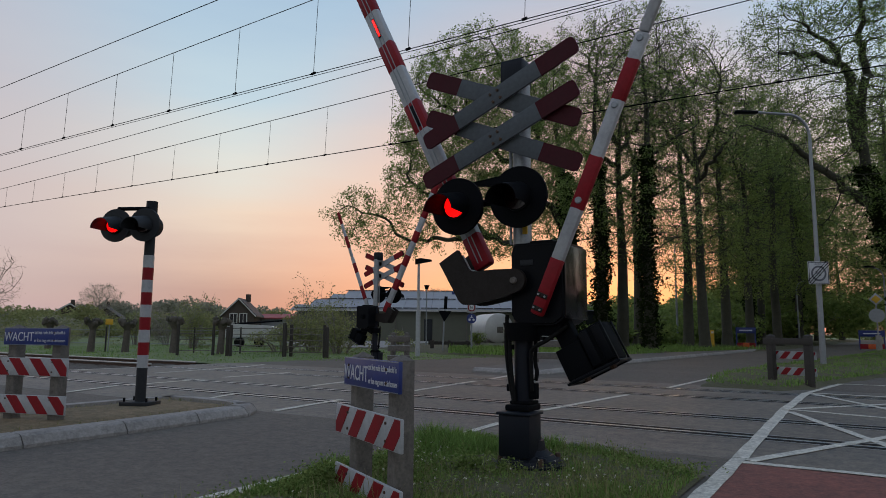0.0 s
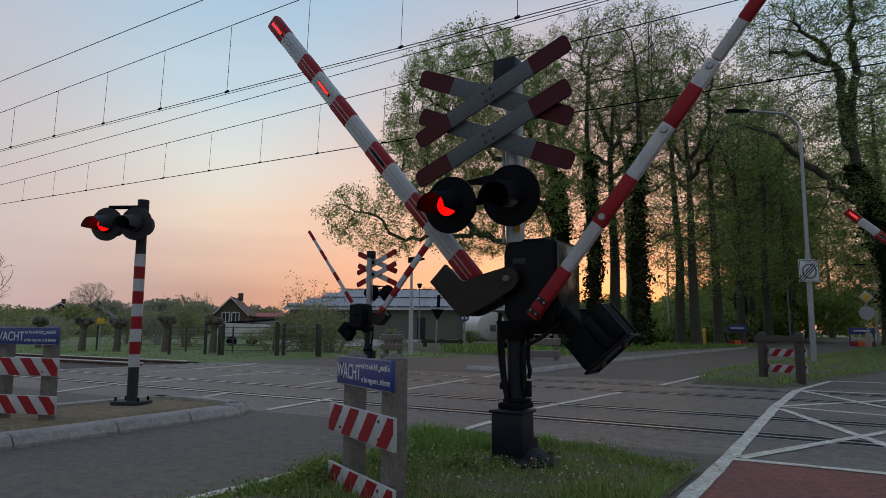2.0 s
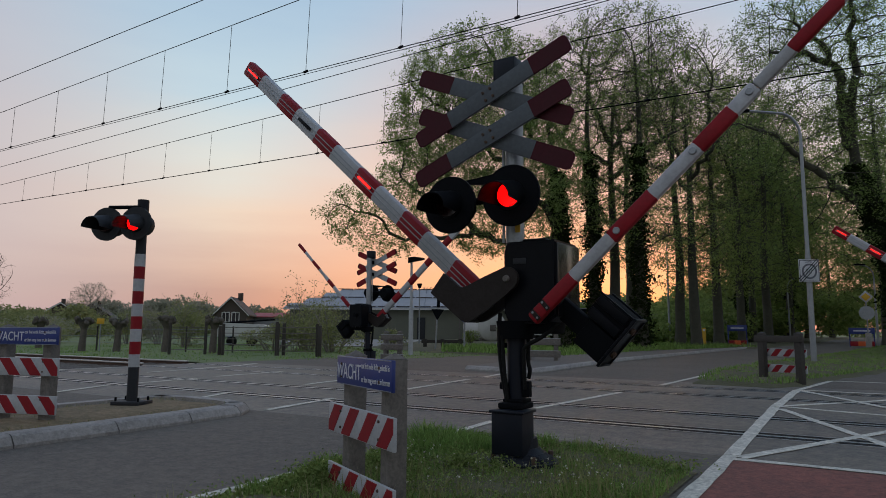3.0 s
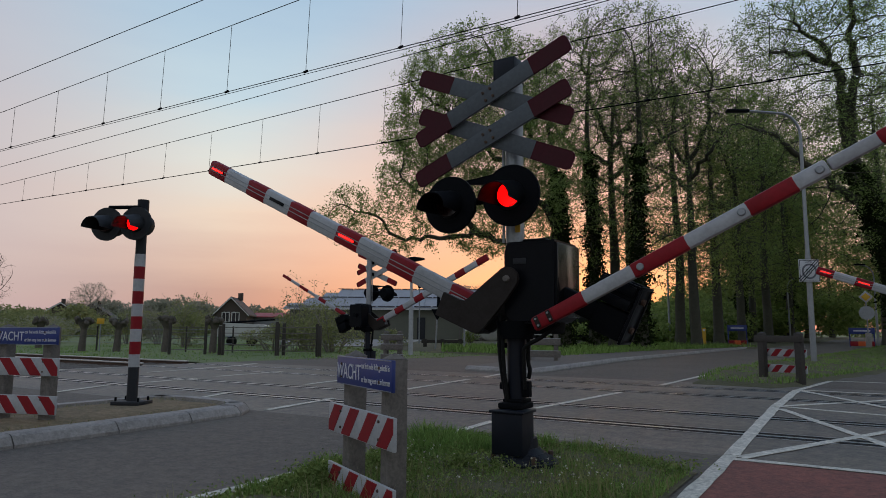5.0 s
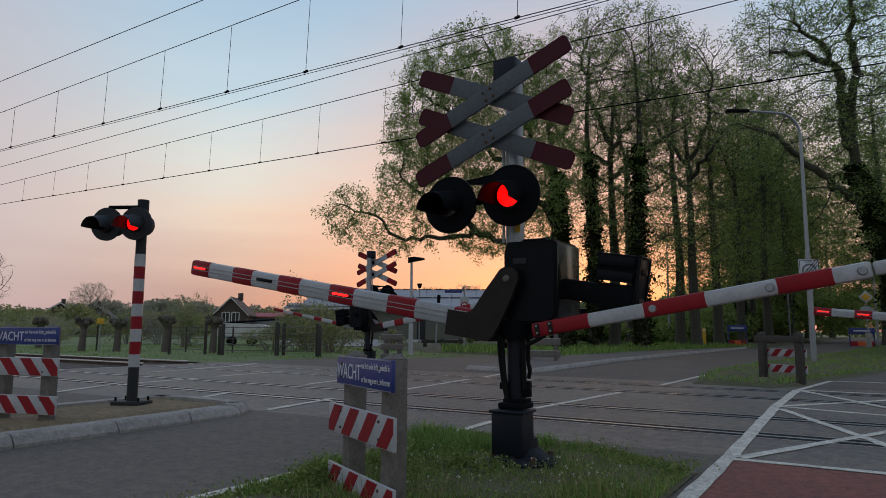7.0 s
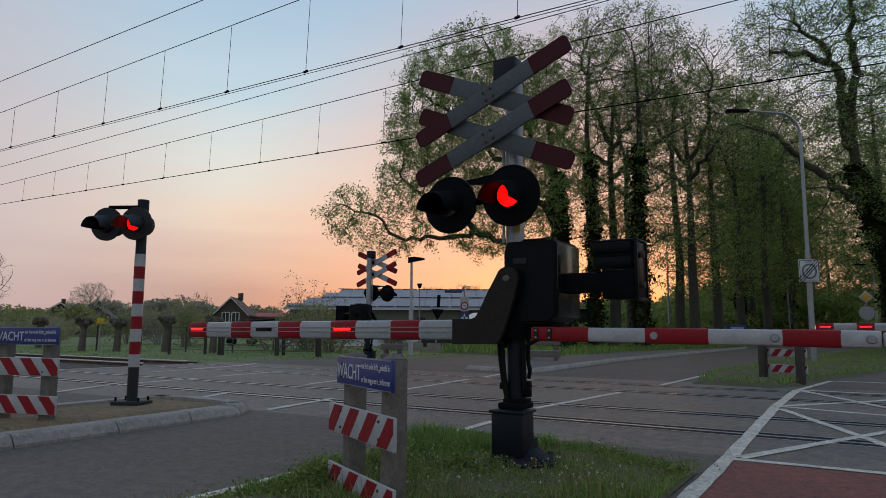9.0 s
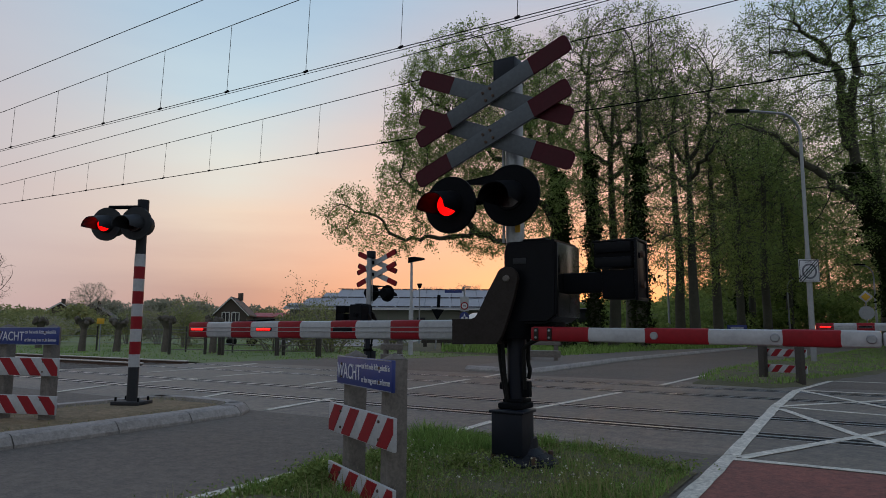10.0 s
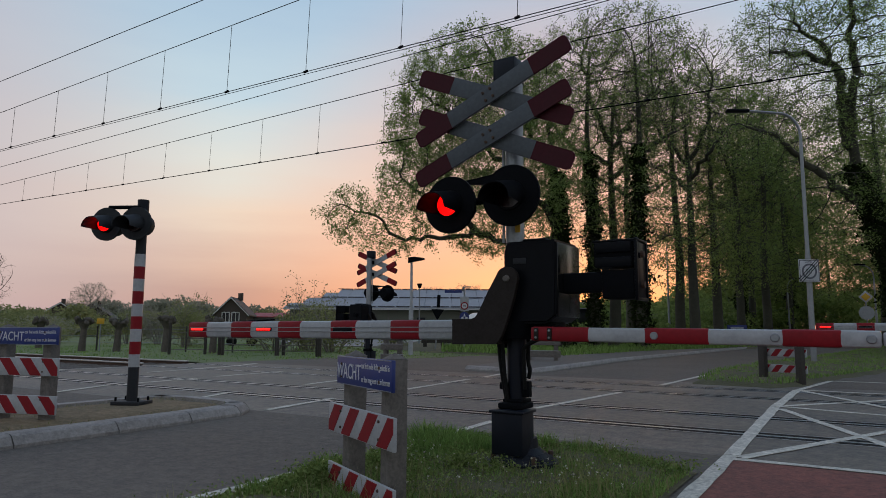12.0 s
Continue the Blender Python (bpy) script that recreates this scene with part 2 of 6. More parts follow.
LEAF_IVY = leaf_material("ivy_leaves", (0.035, 0.05, 0.018), (0.016, 0.024, 0.009), 0.2)
LEAF_BUSH = leaf_material("fresh_bush_leaves", (0.37, 0.385, 0.18), (0.21, 0.23, 0.1), 0.45)
LEAF_BLOSSOM = leaf_material("white_blossom", (0.42, 0.38, 0.34), (0.2, 0.2, 0.13), 0.3)
# far leaves: lightened and greyed, aerial haze painted into the colour
LEAF_HAZED = leaf_material("haze_paled_foliage", (0.4, 0.39, 0.29), (0.29, 0.29, 0.21), 0.45)
GRASS_BLADE = leaf_material("grass_blades", (0.28, 0.42, 0.12), (0.12, 0.2, 0.05), 0.28)
WEED_LEAF = leaf_material("weed_leaves", (0.27, 0.34, 0.11), (0.11, 0.16, 0.045), 0.35)
PETALS = leaf_material("pale_small_petals", (0.7, 0.68, 0.6), (0.5, 0.48, 0.36), 0.3)
GRASS_DRY = leaf_material("seeding_grass", (0.36, 0.34, 0.17), (0.17, 0.19, 0.07), 0.35)

# ---- building helpers ----
RAIL_TURN = -32.0
TX, TY = math.cos(radians(RAIL_TURN)), math.sin(radians(RAIL_TURN))


def at(v, n, z=0.0):
    """World place of v metres along the rails and n metres across them."""
    return Vector((v * TX - n * TY, v * TY + n * TX, z))


def stand(v, n, z=0.0, turn=0.0):
    """A pose on the crossing's own grid: x along the rails, y along the road."""
    p = at(v, n, z)
    return pose(p.x, p.y, p.z, 0, 0, RAIL_TURN + turn)


def thing(name, m, label, category, group="", kind=""):
    ob = new(name)
    ob.empty_display_size = 0.2
    ob.matrix_world = m
    return tagged(ob, label, category, group, kind)


def mesh_of(name, bm, mat, smooth=None):
    me = bpy.data.meshes.new(name)
    bmesh.ops.recalc_face_normals(bm, faces=bm.faces)
    bm.to_mesh(me)
    bm.free()
    me.materials.append(mat)
    if smooth is not None:
        me.shade_smooth()
        me.set_sharp_from_angle(angle=radians(smooth))
    return me


def part(name, bm, mat, parent, label="", m=None, smooth=35):
    ob = new(name, mesh_of(name, bm, mat, smooth))
    ob.parent = parent
    if m is not None:
        ob.matrix_basis = m
    return tagged(ob, label)


def solo(name, bm, mat, m, label, category, group="", kind="", smooth=35):
    ob = new(name, mesh_of(name, bm, mat, smooth))
    ob.matrix_world = m
    return tagged(ob, label, category, group, kind)


def box(bm, c, s, bevel=0.0, m=None):
    """A box of size s about c; its edges rounded by bevel."""
    r = bmesh.ops.create_cube(bm, size=1.0, matrix=(m or Matrix()) @ Matrix.Translation(c) @ Matrix.Diagonal((*s, 1)))
    if bevel:
        es = {e for v in r["verts"] for e in v.link_edges}
        bmesh.ops.bevel(bm, geom=list(es), offset=bevel, segments=2, affect="EDGES", profile=0.5)
    return bm


def rod(bm, a, b, r0, r1=None, seg=16, caps=True):
    """A round bar from a to b."""
    a, b = Vector(a), Vector(b)
    d = b - a
    m = Matrix.Translation((a + b) / 2) @ d.to_track_quat("Z", "Y").to_matrix().to_4x4()
    bmesh.ops.create_cone(bm, cap_ends=caps, segments=seg, radius1=r0, radius2=r0 if r1 is None else r1, depth=d.length, matrix=m)
    return bm


def prism(bm, pts, a, b, axis="y"):
    """A flat outline pts (two coordinates each) pulled from a to b along an axis."""
    def put(p, w):
        return (p[0], w, p[1]) if axis == "y" else (p[0], p[1], w) if axis == "z" else (w, p[0], p[1])
    lo = [bm.verts.new(put(p, a)) for p in pts]
    hi = [bm.verts.new(put(p, b)) for p in pts]
    bm.faces.new(lo)
    bm.faces.new(hi[::-1])
    k = len(pts)
    for i in range(k):
        bm.faces.new((lo[i], lo[(i + 1) % k], hi[(i + 1) % k], hi[i]))
    return bm


def B():
    return bmesh.new()


def arrays_mesh(name, verts, faces, mat):
    me = bpy.data.meshes.new(name)
    verts = np.asarray(verts, np.float32)
    faces = np.asarray(faces, np.int32)
    me.vertices.add(len(verts))
    me.vertices.foreach_set("co", verts.ravel())
    k = faces.shape[1]
    me.loops.add(faces.size)
    me.loops.foreach_set("vertex_index", faces.ravel())
    me.polygons.add(len(faces))
    me.polygons.foreach_set("loop_start", np.arange(len(faces), dtype=np.int32) * k)
    me.update(calc_edges=True)
    me.materials.append(mat)
    return me


def sheet(name, pts, z, mat, label, category, thick=0.05):
    """A piece of ground with an outline in v, n and its own thickness."""
    bm = B()
    prism(bm, [(p[0], p[1]) for p in pts], z - thick, z, "z")
    ob = solo(name, bm, mat, stand(0, 0), label, category, kind="structure", smooth=None)
    return ob

# ---- the ground, road and rails ----
bm = B()
prism(bm, [(-2500, -2500), (2500, -2500), (2500, 2500), (-2500, 2500)], -0.5, -0.06, "z")
solo("ground", bm, FIELD, pose(0, 0, 0), "wide green meadow reaching to the horizon", "ground", kind="structure", smooth=None)
sheet("road", [(-17.3, -14), (6, -14), (6, 6.2), (-17.3, 6.2)], 0.0, ASPHALT, "worn dark grey asphalt road before the crossing", "road")
sheet("crossing_deck", [(-17.3, 6.2), (9, 6.2), (9, 14.5), (-17.3, 14.5)], 0.0, ASPHALT_OLD, "grey asphalt deck between the rails of the crossing", "road")
sheet("road_beyond", [(-17, 14.5), (6, 14.5), (5.0, 22), (6.2, 36), (7.5, 70), (9.5, 140), (-1.5, 140), (-4.0, 70), (-5.2, 46), (-8.5, 34), (-12.5, 25), (-17, 21)],
      0.0, ASPHALT, "asphalt road running on under the trees", "road")
sheet("bike_path", [(-1.0, -14), (2.4, -14), (2.4, 6.0), (-1.0, 6.0)], 0.006, RED_ASPHALT, "red asphalt cycle path", "cycle path")
sheet("track_bed_west", [(-120, 6.0), (-17.3, 6.0), (-17.3, 13.95), (-120, 13.95)], -0.045, BALLAST, "dark stone ballast under the tracks", "track bed")
sheet("track_bed_east", [(9, 6.0), (90, 6.0), (90, 14.9), (9, 14.9)], -0.045, BALLAST, "dark stone ballast under the tracks", "track bed")


LAID = [0]


def road_line(v0, n0, v1, n1, w=0.1):
    LAID[0] += 1
    a, b = at(v0, n0, 0.0), at(v1, n1, 0.0)
    d = b - a
    bm = B()
    k = max(2, int(d.length / 0.35))
    # worn edges: the sides of the stripe wander a little
    lo, hi = [], []
    for i in range(k + 1):
        x = d.length * i / k
        lo.append((x, -w / 2 + random.uniform(-0.008, 0.008)))
        hi.append((x, w / 2 + random.uniform(-0.008, 0.008)))
    prism(bm, lo + hi[::-1], 0.0, 0.004, "z")
    z = (0.008 if (n0 < 6.0 and v0 > -1.2) else 0.004) + 0.0004 * (LAID[0] % 9)
    ob = solo("road_marking", bm, ROAD_PAINT, pose(a.x, a.y, z, 0, 0, math.degrees(math.atan2(d.y, d.x))),
              "worn white painted stripe on the road", "road marking", "road markings", "structure", smooth=None)
    return ob


for q in ((-3.57, -6, -3.57, 3.9), (-3.6, 5.9, -3.68, 7.0), (-3.8, 8.45, -3.55, 11.4), (-3.36, 13.3, -3.2, 17.8),
          (-6.62, 6.3, -6.88, 7.9), (-6.86, 9.8, -7.16, 12.5), (-7.2, 13.3, -7.49, 15.1), (-11.2, 6.0, -11.87, 7.4), (-11.8, 7.5, -12.0, 9.4),
          (-12.13, 10.0, -12.24, 12.1), (-17.2, 9.3, -17.0, 11.0), (-14.5, 9.9, -15.1, 13.2), (-15.1, 13.2, -15.66, 14.4), (-8.6, 6.8, -8.85, 7.5),
          (-9.0, 9.5, -9.3, 11.6), (-1.0, 6.06, 2.4, 6.12), (-1.06, 13.68, 1.6, 13.6), (-1.08, 10.6, 1.4, 9.9), (-0.63, 16.6, 2.6, 16.62)):
    road_line(*q)
for q in ((-0.98, -6, -1.0, 6.2, 0.115), (-1.0, 6.24, -1.09, 10.5, 0.125), (-1.09, 10.55, -1.05, 13.6, 0.125), (-1.05, 13.65, -0.63, 16.55, 0.1),
          (-0.92, 6.15, 0.98, 10.4, 0.1), (-1.0, 10.25, 0.68, 6.25, 0.1), (-0.96, 13.55, 0.66, 10.4, 0.1), (-1.0, 10.7, 1.0, 13.5, 0.11)):
    road_line(*q)

RAIL_LINES = (7.6, 9.1, 11.7, 13.2)
for n in RAIL_LINES:
    rail = thing("rail", stand(0, n), "bright worn steel rail let into the crossing", "rail", "rails")
    bm = B()
    box(bm, (-4.15, 0, -0.06), (26.3, 0.072, 0.136), 0.006)
    part("rail_head", bm, STEEL_RAIL, rail)
    for s in (-1, 1):
        bm = B()
        box(bm, (-4.15, s * 0.104, -0.019), (26.3, 0.13, 0.052))
        part("groove_rubber", bm, RUBBER, rail, "black rubber groove beside the rail", smooth=None)
        bm = B()
        box(bm, (-4.15, s * 0.192, -0.018), (26.3, 0.04, 0.05))
        part("groove_edge", bm, DULL_STEEL, rail, "steel edge strip", smooth=None)
    for a, b in ((-120, -17.3), (9, 90)):
        bm = B()
        box(bm, ((a + b) / 2, 0, 0.01), (b - a, 0.02, 0.08))
        box(bm, ((a + b) / 2, 0, -0.03), (b - a, 0.14, 0.02))
        part("open_rail", bm, RUST, rail, "rusty rail on sleepers", smooth=None)
        bm = box(B(), ((a + b) / 2, 0, 0.064), (b - a, 0.07, 0.045), 0.006)
        part("running_head", bm, STEEL_RAIL, rail, "bright running head of the rail")
verts, faces = [], []
for k in range(170):
    v = -17.7 - 0.6 * k
    for n0 in (8.35, 12.45):
        b0 = len(verts)
        for dz in (-0.1, -0.025):
            for dv, dn in ((-0.12, -1.3), (0.12, -1.3), (0.12, 1.3), (-0.12, 1.3)):
                verts.append(tuple(at(v + dv, n0 + dn, dz)))
        faces += [(b0 + 4, b0 + 5, b0 + 6, b0 + 7)] + [(b0 + i, b0 + (i + 1) % 4, b0 + 4 + (i + 1) % 4, b0 + 4 + i) for i in range(4)]
tagged(new("sleepers", arrays_mesh("sleepers", verts, faces, DARK_CONCRETE)), "concrete sleepers half sunk in the ballast", "sleepers", kind="stuff")


def bank(name, pts, z, mat, label, rough=0.03, cell=0.25, category="verge", sink=-0.08):
    """A raised, uneven patch of soil or turf, lower at its rim."""
    pv = np.array(pts, float)
    lo, hi = pv.min(0), pv.max(0)
    nx, ny = [max(2, int((h - l) / cell)) for l, h in zip(lo, hi)]
    xs, ys = np.linspace(lo[0], hi[0], nx + 1), np.linspace(lo[1], hi[1], ny + 1)
    X, Y = np.meshgrid(xs, ys, indexing="ij")
    inside = np.zeros(X.shape, bool)
    dist = np.full(X.shape, 1e9)
    for i in range(len(pv)):
        (x0, y0), (x1, y1) = pv[i], pv[(i + 1) % len(pv)]
        if y0 != y1:
            c = ((y0 > Y) != (y1 > Y)) & (X < (x1 - x0) * (Y - y0) / (y1 - y0) + x0)
            inside ^= c
        dx, dy = x1 - x0, y1 - y0
        t = np.clip(((X - x0) * dx + (Y - y0) * dy) / (dx * dx + dy * dy), 0, 1)
        dist = np.minimum(dist, np.hypot(X - x0 - t * dx, Y - y0 - t * dy))
    d = np.where(inside, dist, -dist)
    Z = np.empty(X.shape)
    for i in range(nx + 1):
        for j in range(ny + 1):
            h = noise.noise((X[i, j] * 1.3, Y[i, j] * 1.3, 1.7)) * rough + noise.noise((X[i, j] * 5, Y[i, j] * 5, 3)) * rough * 0.4
            Z[i, j] = (z + h) * min(1, max(0, d[i, j] / 0.3 + 0.25)) if d[i, j] > -0.08 else sink
    verts = np.stack([X, Y, Z], -1).reshape(-1, 3)
    f = []
    for i in range(nx):
        for j in range(ny):
            q = ((i, j), (i + 1, j), (i + 1, j + 1), (i, j + 1))
            if any(d[a] > -0.1 for a in q):
                f.append([a * (ny + 1) + b for a, b in q])
    ob = new(name, arrays_mesh(name, verts, f, mat))
    ob.data.shade_smooth()
    ob.matrix_world = stand(0, 0)
    return tagged(ob, label, category, kind="structure"), inside, X, Y, Z


def blades(name, pts, count, z, height, mat, label, width=0.012, clump=0.0, clear=None):
    """Blades of grass on a patch outlined in v, n: bent strips of two faces."""
    pv = np.array(pts, float)
    lo, hi = pv.min(0), pv.max(0)
    rng = np.random.default_rng(len(name) + count)
    p = rng.uniform(lo, hi, (count * 3, 2))
    ins = np.zeros(len(p), bool)
    for i in range(len(pv)):
        (x0, y0), (x1, y1) = pv[i], pv[(i + 1) % len(pv)]
        if y0 != y1:
            ins ^= ((y0 > p[:, 1]) != (y1 > p[:, 1])) & (p[:, 0] < (x1 - x0) * (p[:, 1] - y0) / (y1 - y0) + x0)
    if clear:   # bare round a foot at v, n
        ins &= np.hypot(p[:, 0] - clear[0], p[:, 1] - clear[1]) > clear[2] * rng.uniform(0.75, 1.15, len(p))
    p = p[ins][:count]
    k = len(p)
    h = height * rng.uniform(0.45, 1.25, k)
    patchy = np.array([noise.noise((a * 1.7, b * 1.7, 9.0)) for a, b in p])
    h *= np.clip(0.95 + patchy * (0.7 + clump), 0.55, 1.8)
    a = rng.uniform(0, 2 * np.pi, k)
    w = width * rng.uniform(0.6, 1.3, k)
    bend = rng.uniform(0.1, 0.7, k) * h
    ca, sa = np.cos(a), np.sin(a)
    b = rng.uniform(0, 2 * np.pi, k)
    bx, by = np.cos(b) * bend, np.sin(b) * bend
    base = np.column_stack([p, np.full(k, z - 0.02)])
    V = np.empty((k, 5, 3))
    off = np.column_stack([ca * w, sa * w, np.zeros(k)])
    mid = base + np.column_stack([bx * 0.35, by * 0.35, h * 0.6])
    V[:, 0], V[:, 1] = base - off, base + off
    V[:, 2], V[:, 3] = mid + off * 0.7, mid - off * 0.7
    V[:, 4] = base + np.column_stack([bx, by, h])
    idx = np.arange(k)[:, None] * 5
    F = np.concatenate([idx + np.array([[0, 1, 2]]), idx + np.array([[0, 2, 3]]), idx + np.array([[3, 2, 4]])])
    ob = new(name, arrays_mesh(name, V.reshape(-1, 3), F, mat))
    ob.matrix_world = stand(0, 0)
    return tagged(ob, label, "grass", kind="stuff")


NEAR_VERGE = [(-3.4, -4), (-3.4, 3.6), (-3.52, 4.6), (-3.42, 5.4), (-2.9, 5.85), (-2.0, 5.75), (-1.12, 5.3), (-1.1, -4)]
bank("verge_near", NEAR_VERGE, 0.05, GRASS_SOIL, "patchy turf of the verge round the barrier post", 0.04, 0.12)
FAR_VERGE = [(-2.9, 14.2), (-1.3, 13.85), (-0.75, 16.6), (0.7, 22), (2.2, 36), (4.0, 70), (6.0, 138), (4.5, 138), (2.0, 70), (-0.6, 38), (-2.8, 22), (-3.2, 17.7)]
bank("verge_far", FAR_VERGE, 0.12, GRASS_SOIL, "green verge between the road and the cycle path", 0.05, 0.4)
MEDIAN = [(-8.4, -4), (-8.4, 5.95), (-6.95, 6.0), (-6.62, 5.5), (-6.6, -4)]
bank("traffic_island", MEDIAN, 0.115, SAND, "bare sandy top of the traffic island", 0.012, 0.15, "traffic island")
FAR_BANK = [(-9.6, 24), (-8.4, 34), (-5.6, 46), (-4.0, 70), (-1.5, 138), (-40, 138), (-40, 70), (-26, 34), (-16, 25.5)]
bank("grass_bank", FAR_BANK, 0.12, GRASS_SOIL, "rough grass along the edge of the wood", 0.12, 1.2)
WEST_GRASS = [(-120, 13.95), (-17.45, 13.95), (-17.4, 15.2), (-13.5, 21), (-13, 25), (-30, 33), (-120, 60)]
bank("west_verge", WEST_GRASS, 0.0, FIELD, "green strip beyond the far track", 0.06, 1.2)
EAST_GRASS = [(3.2, 17), (8, 16), (60, 16), (60, 138), (9.5, 138), (7.5, 70), (6.2, 36), (5.0, 22)]
bank("east_verge", EAST_GRASS, 0.06, GRASS_SOIL, "green verge beside the cycle path", 0.08, 1.0)


def kerb_stone(v0, n0, v1, n1, parent, h=0.12, w=0.26):
    """One kerb stone with a sloped face towards the road."""
    d = Vector((v1 - v0, n1 - n0))
    bm = B()
    x = d.length - 0.012
    prism(bm, [(0.0, -0.05), (0.0, 0.03), (0.05, h - 0.02), (0.085, h), (w, h), (w, -0.05)], 0, x, "x")
    ob = part("kerb_stone", bm, CONCRETE, parent, smooth=None)
    ob.matrix_basis = pose(v0, n0, 0, 0, 0, math.degrees(math.atan2(d.y, d.x)))
    return ob


island_kerb = thing("island_kerb", stand(0, 0), "pale concrete kerb with a sloped face round the island", "kerb", kind="structure")
EDGE = [(-6.34, -3.9), (-6.34, -2.9), (-6.34, -1.9), (-6.34, -0.9), (-6.34, 0.1), (-6.34, 1.1), (-6.34, 2.1), (-6.34, 3.1), (-6.37, 4.1), (-6.42, 5.0), (-6.48, 5.75), (-6.75, 6.12),
        (-7.2, 6.25), (-8.0, 6.25), (-8.5, 6.1), (-8.62, 5.2), (-8.62, 4.2), (-8.62, 3.2), (-8.62, 2.2), (-8.62, 1.2), (-8.62, 0.2), (-8.62, -0.8)]
for (a, b), (c, d) in zip(EDGE, EDGE[1:]):
    kerb_stone(a, b, c, d, island_kerb)
PAVED = [(-7.05, 15.3), (-8.9, 15.7), (-10.2, 24), (-8.6, 34), (-6.0, 45), (-5.95, 44.6), (-7.3, 23)]
sheet("median_paving", PAVED, 0.1, DARK_CONCRETE, "dull paved strip beside the far lane", "paving", 0.15)
far_kerb = thing("far_kerb", stand(0, 0), "pale concrete kerb of the paved strip beyond the tracks", "kerb", kind="structure")
FEDGE = [(-8.95, 15.45), (-8.0, 15.25), (-7.05, 15.05)] + [(-6.78 - 0.035 * i, 15.6 + i) for i in range(8)] + [(-7.02 + 0.053 * i, 23.2 + i) for i in range(23)]
for (a, b), (c, d) in zip(FEDGE[::-1], FEDGE[::-1][1:]):
    kerb_stone(c, d, a, b, far_kerb, 0.11, 0.24)

# ---- the barrier signals ----
STRIPE = 0.356


def disc(bm, c, r, thick, seg=40):
    rod(bm, (c[0], c[1] + thick / 2, c[2]), (c[0], c[1] - thick / 2, c[2]), r, r, seg)
    return bm


def visor(bm, c, r, length, droop=0.26):
    """A hood over a lens: the upper part of a tube, cut away below towards its mouth."""
    rows = []
    seg, steps = 18, 5
    for j in range(steps + 1):
        f = j / steps
        half = radians(128 - 40 * f)
        ring_o, ring_i = [], []
        for i in range(seg + 1):
            a = -half + 2 * half * i / seg
            for rr, ring in ((r * (1 + 0.1 * f), ring_o), (r * (1 + 0.1 * f) - 0.006, ring_i)):
                ring.append(bm.verts.new((c[0] + rr * math.sin(a), c[1] - length * f, c[2] + rr * math.cos(a) - droop * f * length)))
        rows.append((ring_o, ring_i))
    for (o0, i0), (o1, i1) in zip(rows, rows[1:]):
        for k in range(seg):
            bm.faces.new((o0[k], o0[k + 1], o1[k + 1], o1[k]))
            bm.faces.new((i0[k], i1[k], i1[k + 1], i0[k + 1]))
        for k in (0, seg):
            bm.faces.new((o0[k], o1[k], i1[k], i0[k]))
    o, i = rows[-1]
    for k in range(seg):
        bm.faces.new((o[k], o[k + 1], i[k + 1], i[k]))
    return bm


FLASHERS = []   # (lamp, side, lit pose, dark pose)
SWINGS = []     # (part, pose as a function of the angle)
LEADS = {}      # seconds by which a part runs ahead of the near barrier


def signal_head(parent, x, y, z, side, r=0.245, mat=None):
    """A round black backplate with a red lens under a hood; the lamp in it comes up to the lens when lit."""
    mat = mat or BLACK_MATT
    bm = disc(B(), (0, 0, 0), r, 0.03)
    head = part("signal_head", bm, mat, parent, "round black backplate with a hooded red lens", pose(x, y, z))
    bm = B()
    rod(bm, (0, 0.015, 0), (0, 0.2, 0), 0.16, 0.13, 28)
    part("housing", bm, mat, head)
    bm = B()
    rod(bm, (0, 0.0, 0), (0, -0.03, 0), 0.118, 0.112, 32)
    part("lens_ring", bm, BLACK_PAINT, head)
    bm = disc(B(), (0, -0.036, 0), 0.1, 0.014, 32)
    part("lens", bm, LENS_DARK, head, "dark red glass lens")
    bm = visor(B(), (0, -0.012, 0.0), 0.118, 0.29)
    part("hood", bm, mat, head)
    bm = B()
    rod(bm, (0, 0.004, 0), (0, -0.004, 0), 0.094, 0.088, 32)
    lamp = part("lamp", bm, LIT_RED, head, "glowing red lamp of the flashing signal", pose(0, -0.052, 0))
    FLASHERS.append((lamp, side, pose(0, -0.052, 0), pose(0, -0.006, 0)))
    return head


def boom_sleeve(bm, x0, x1, w, h, z=0.0):
    """A piece of a hollow boom with rounded edges and two long grooves."""
    box(bm, ((x0 + x1) / 2, 0, z), (x1 - x0, w, h), min(w, h) * 0.3)
    return bm


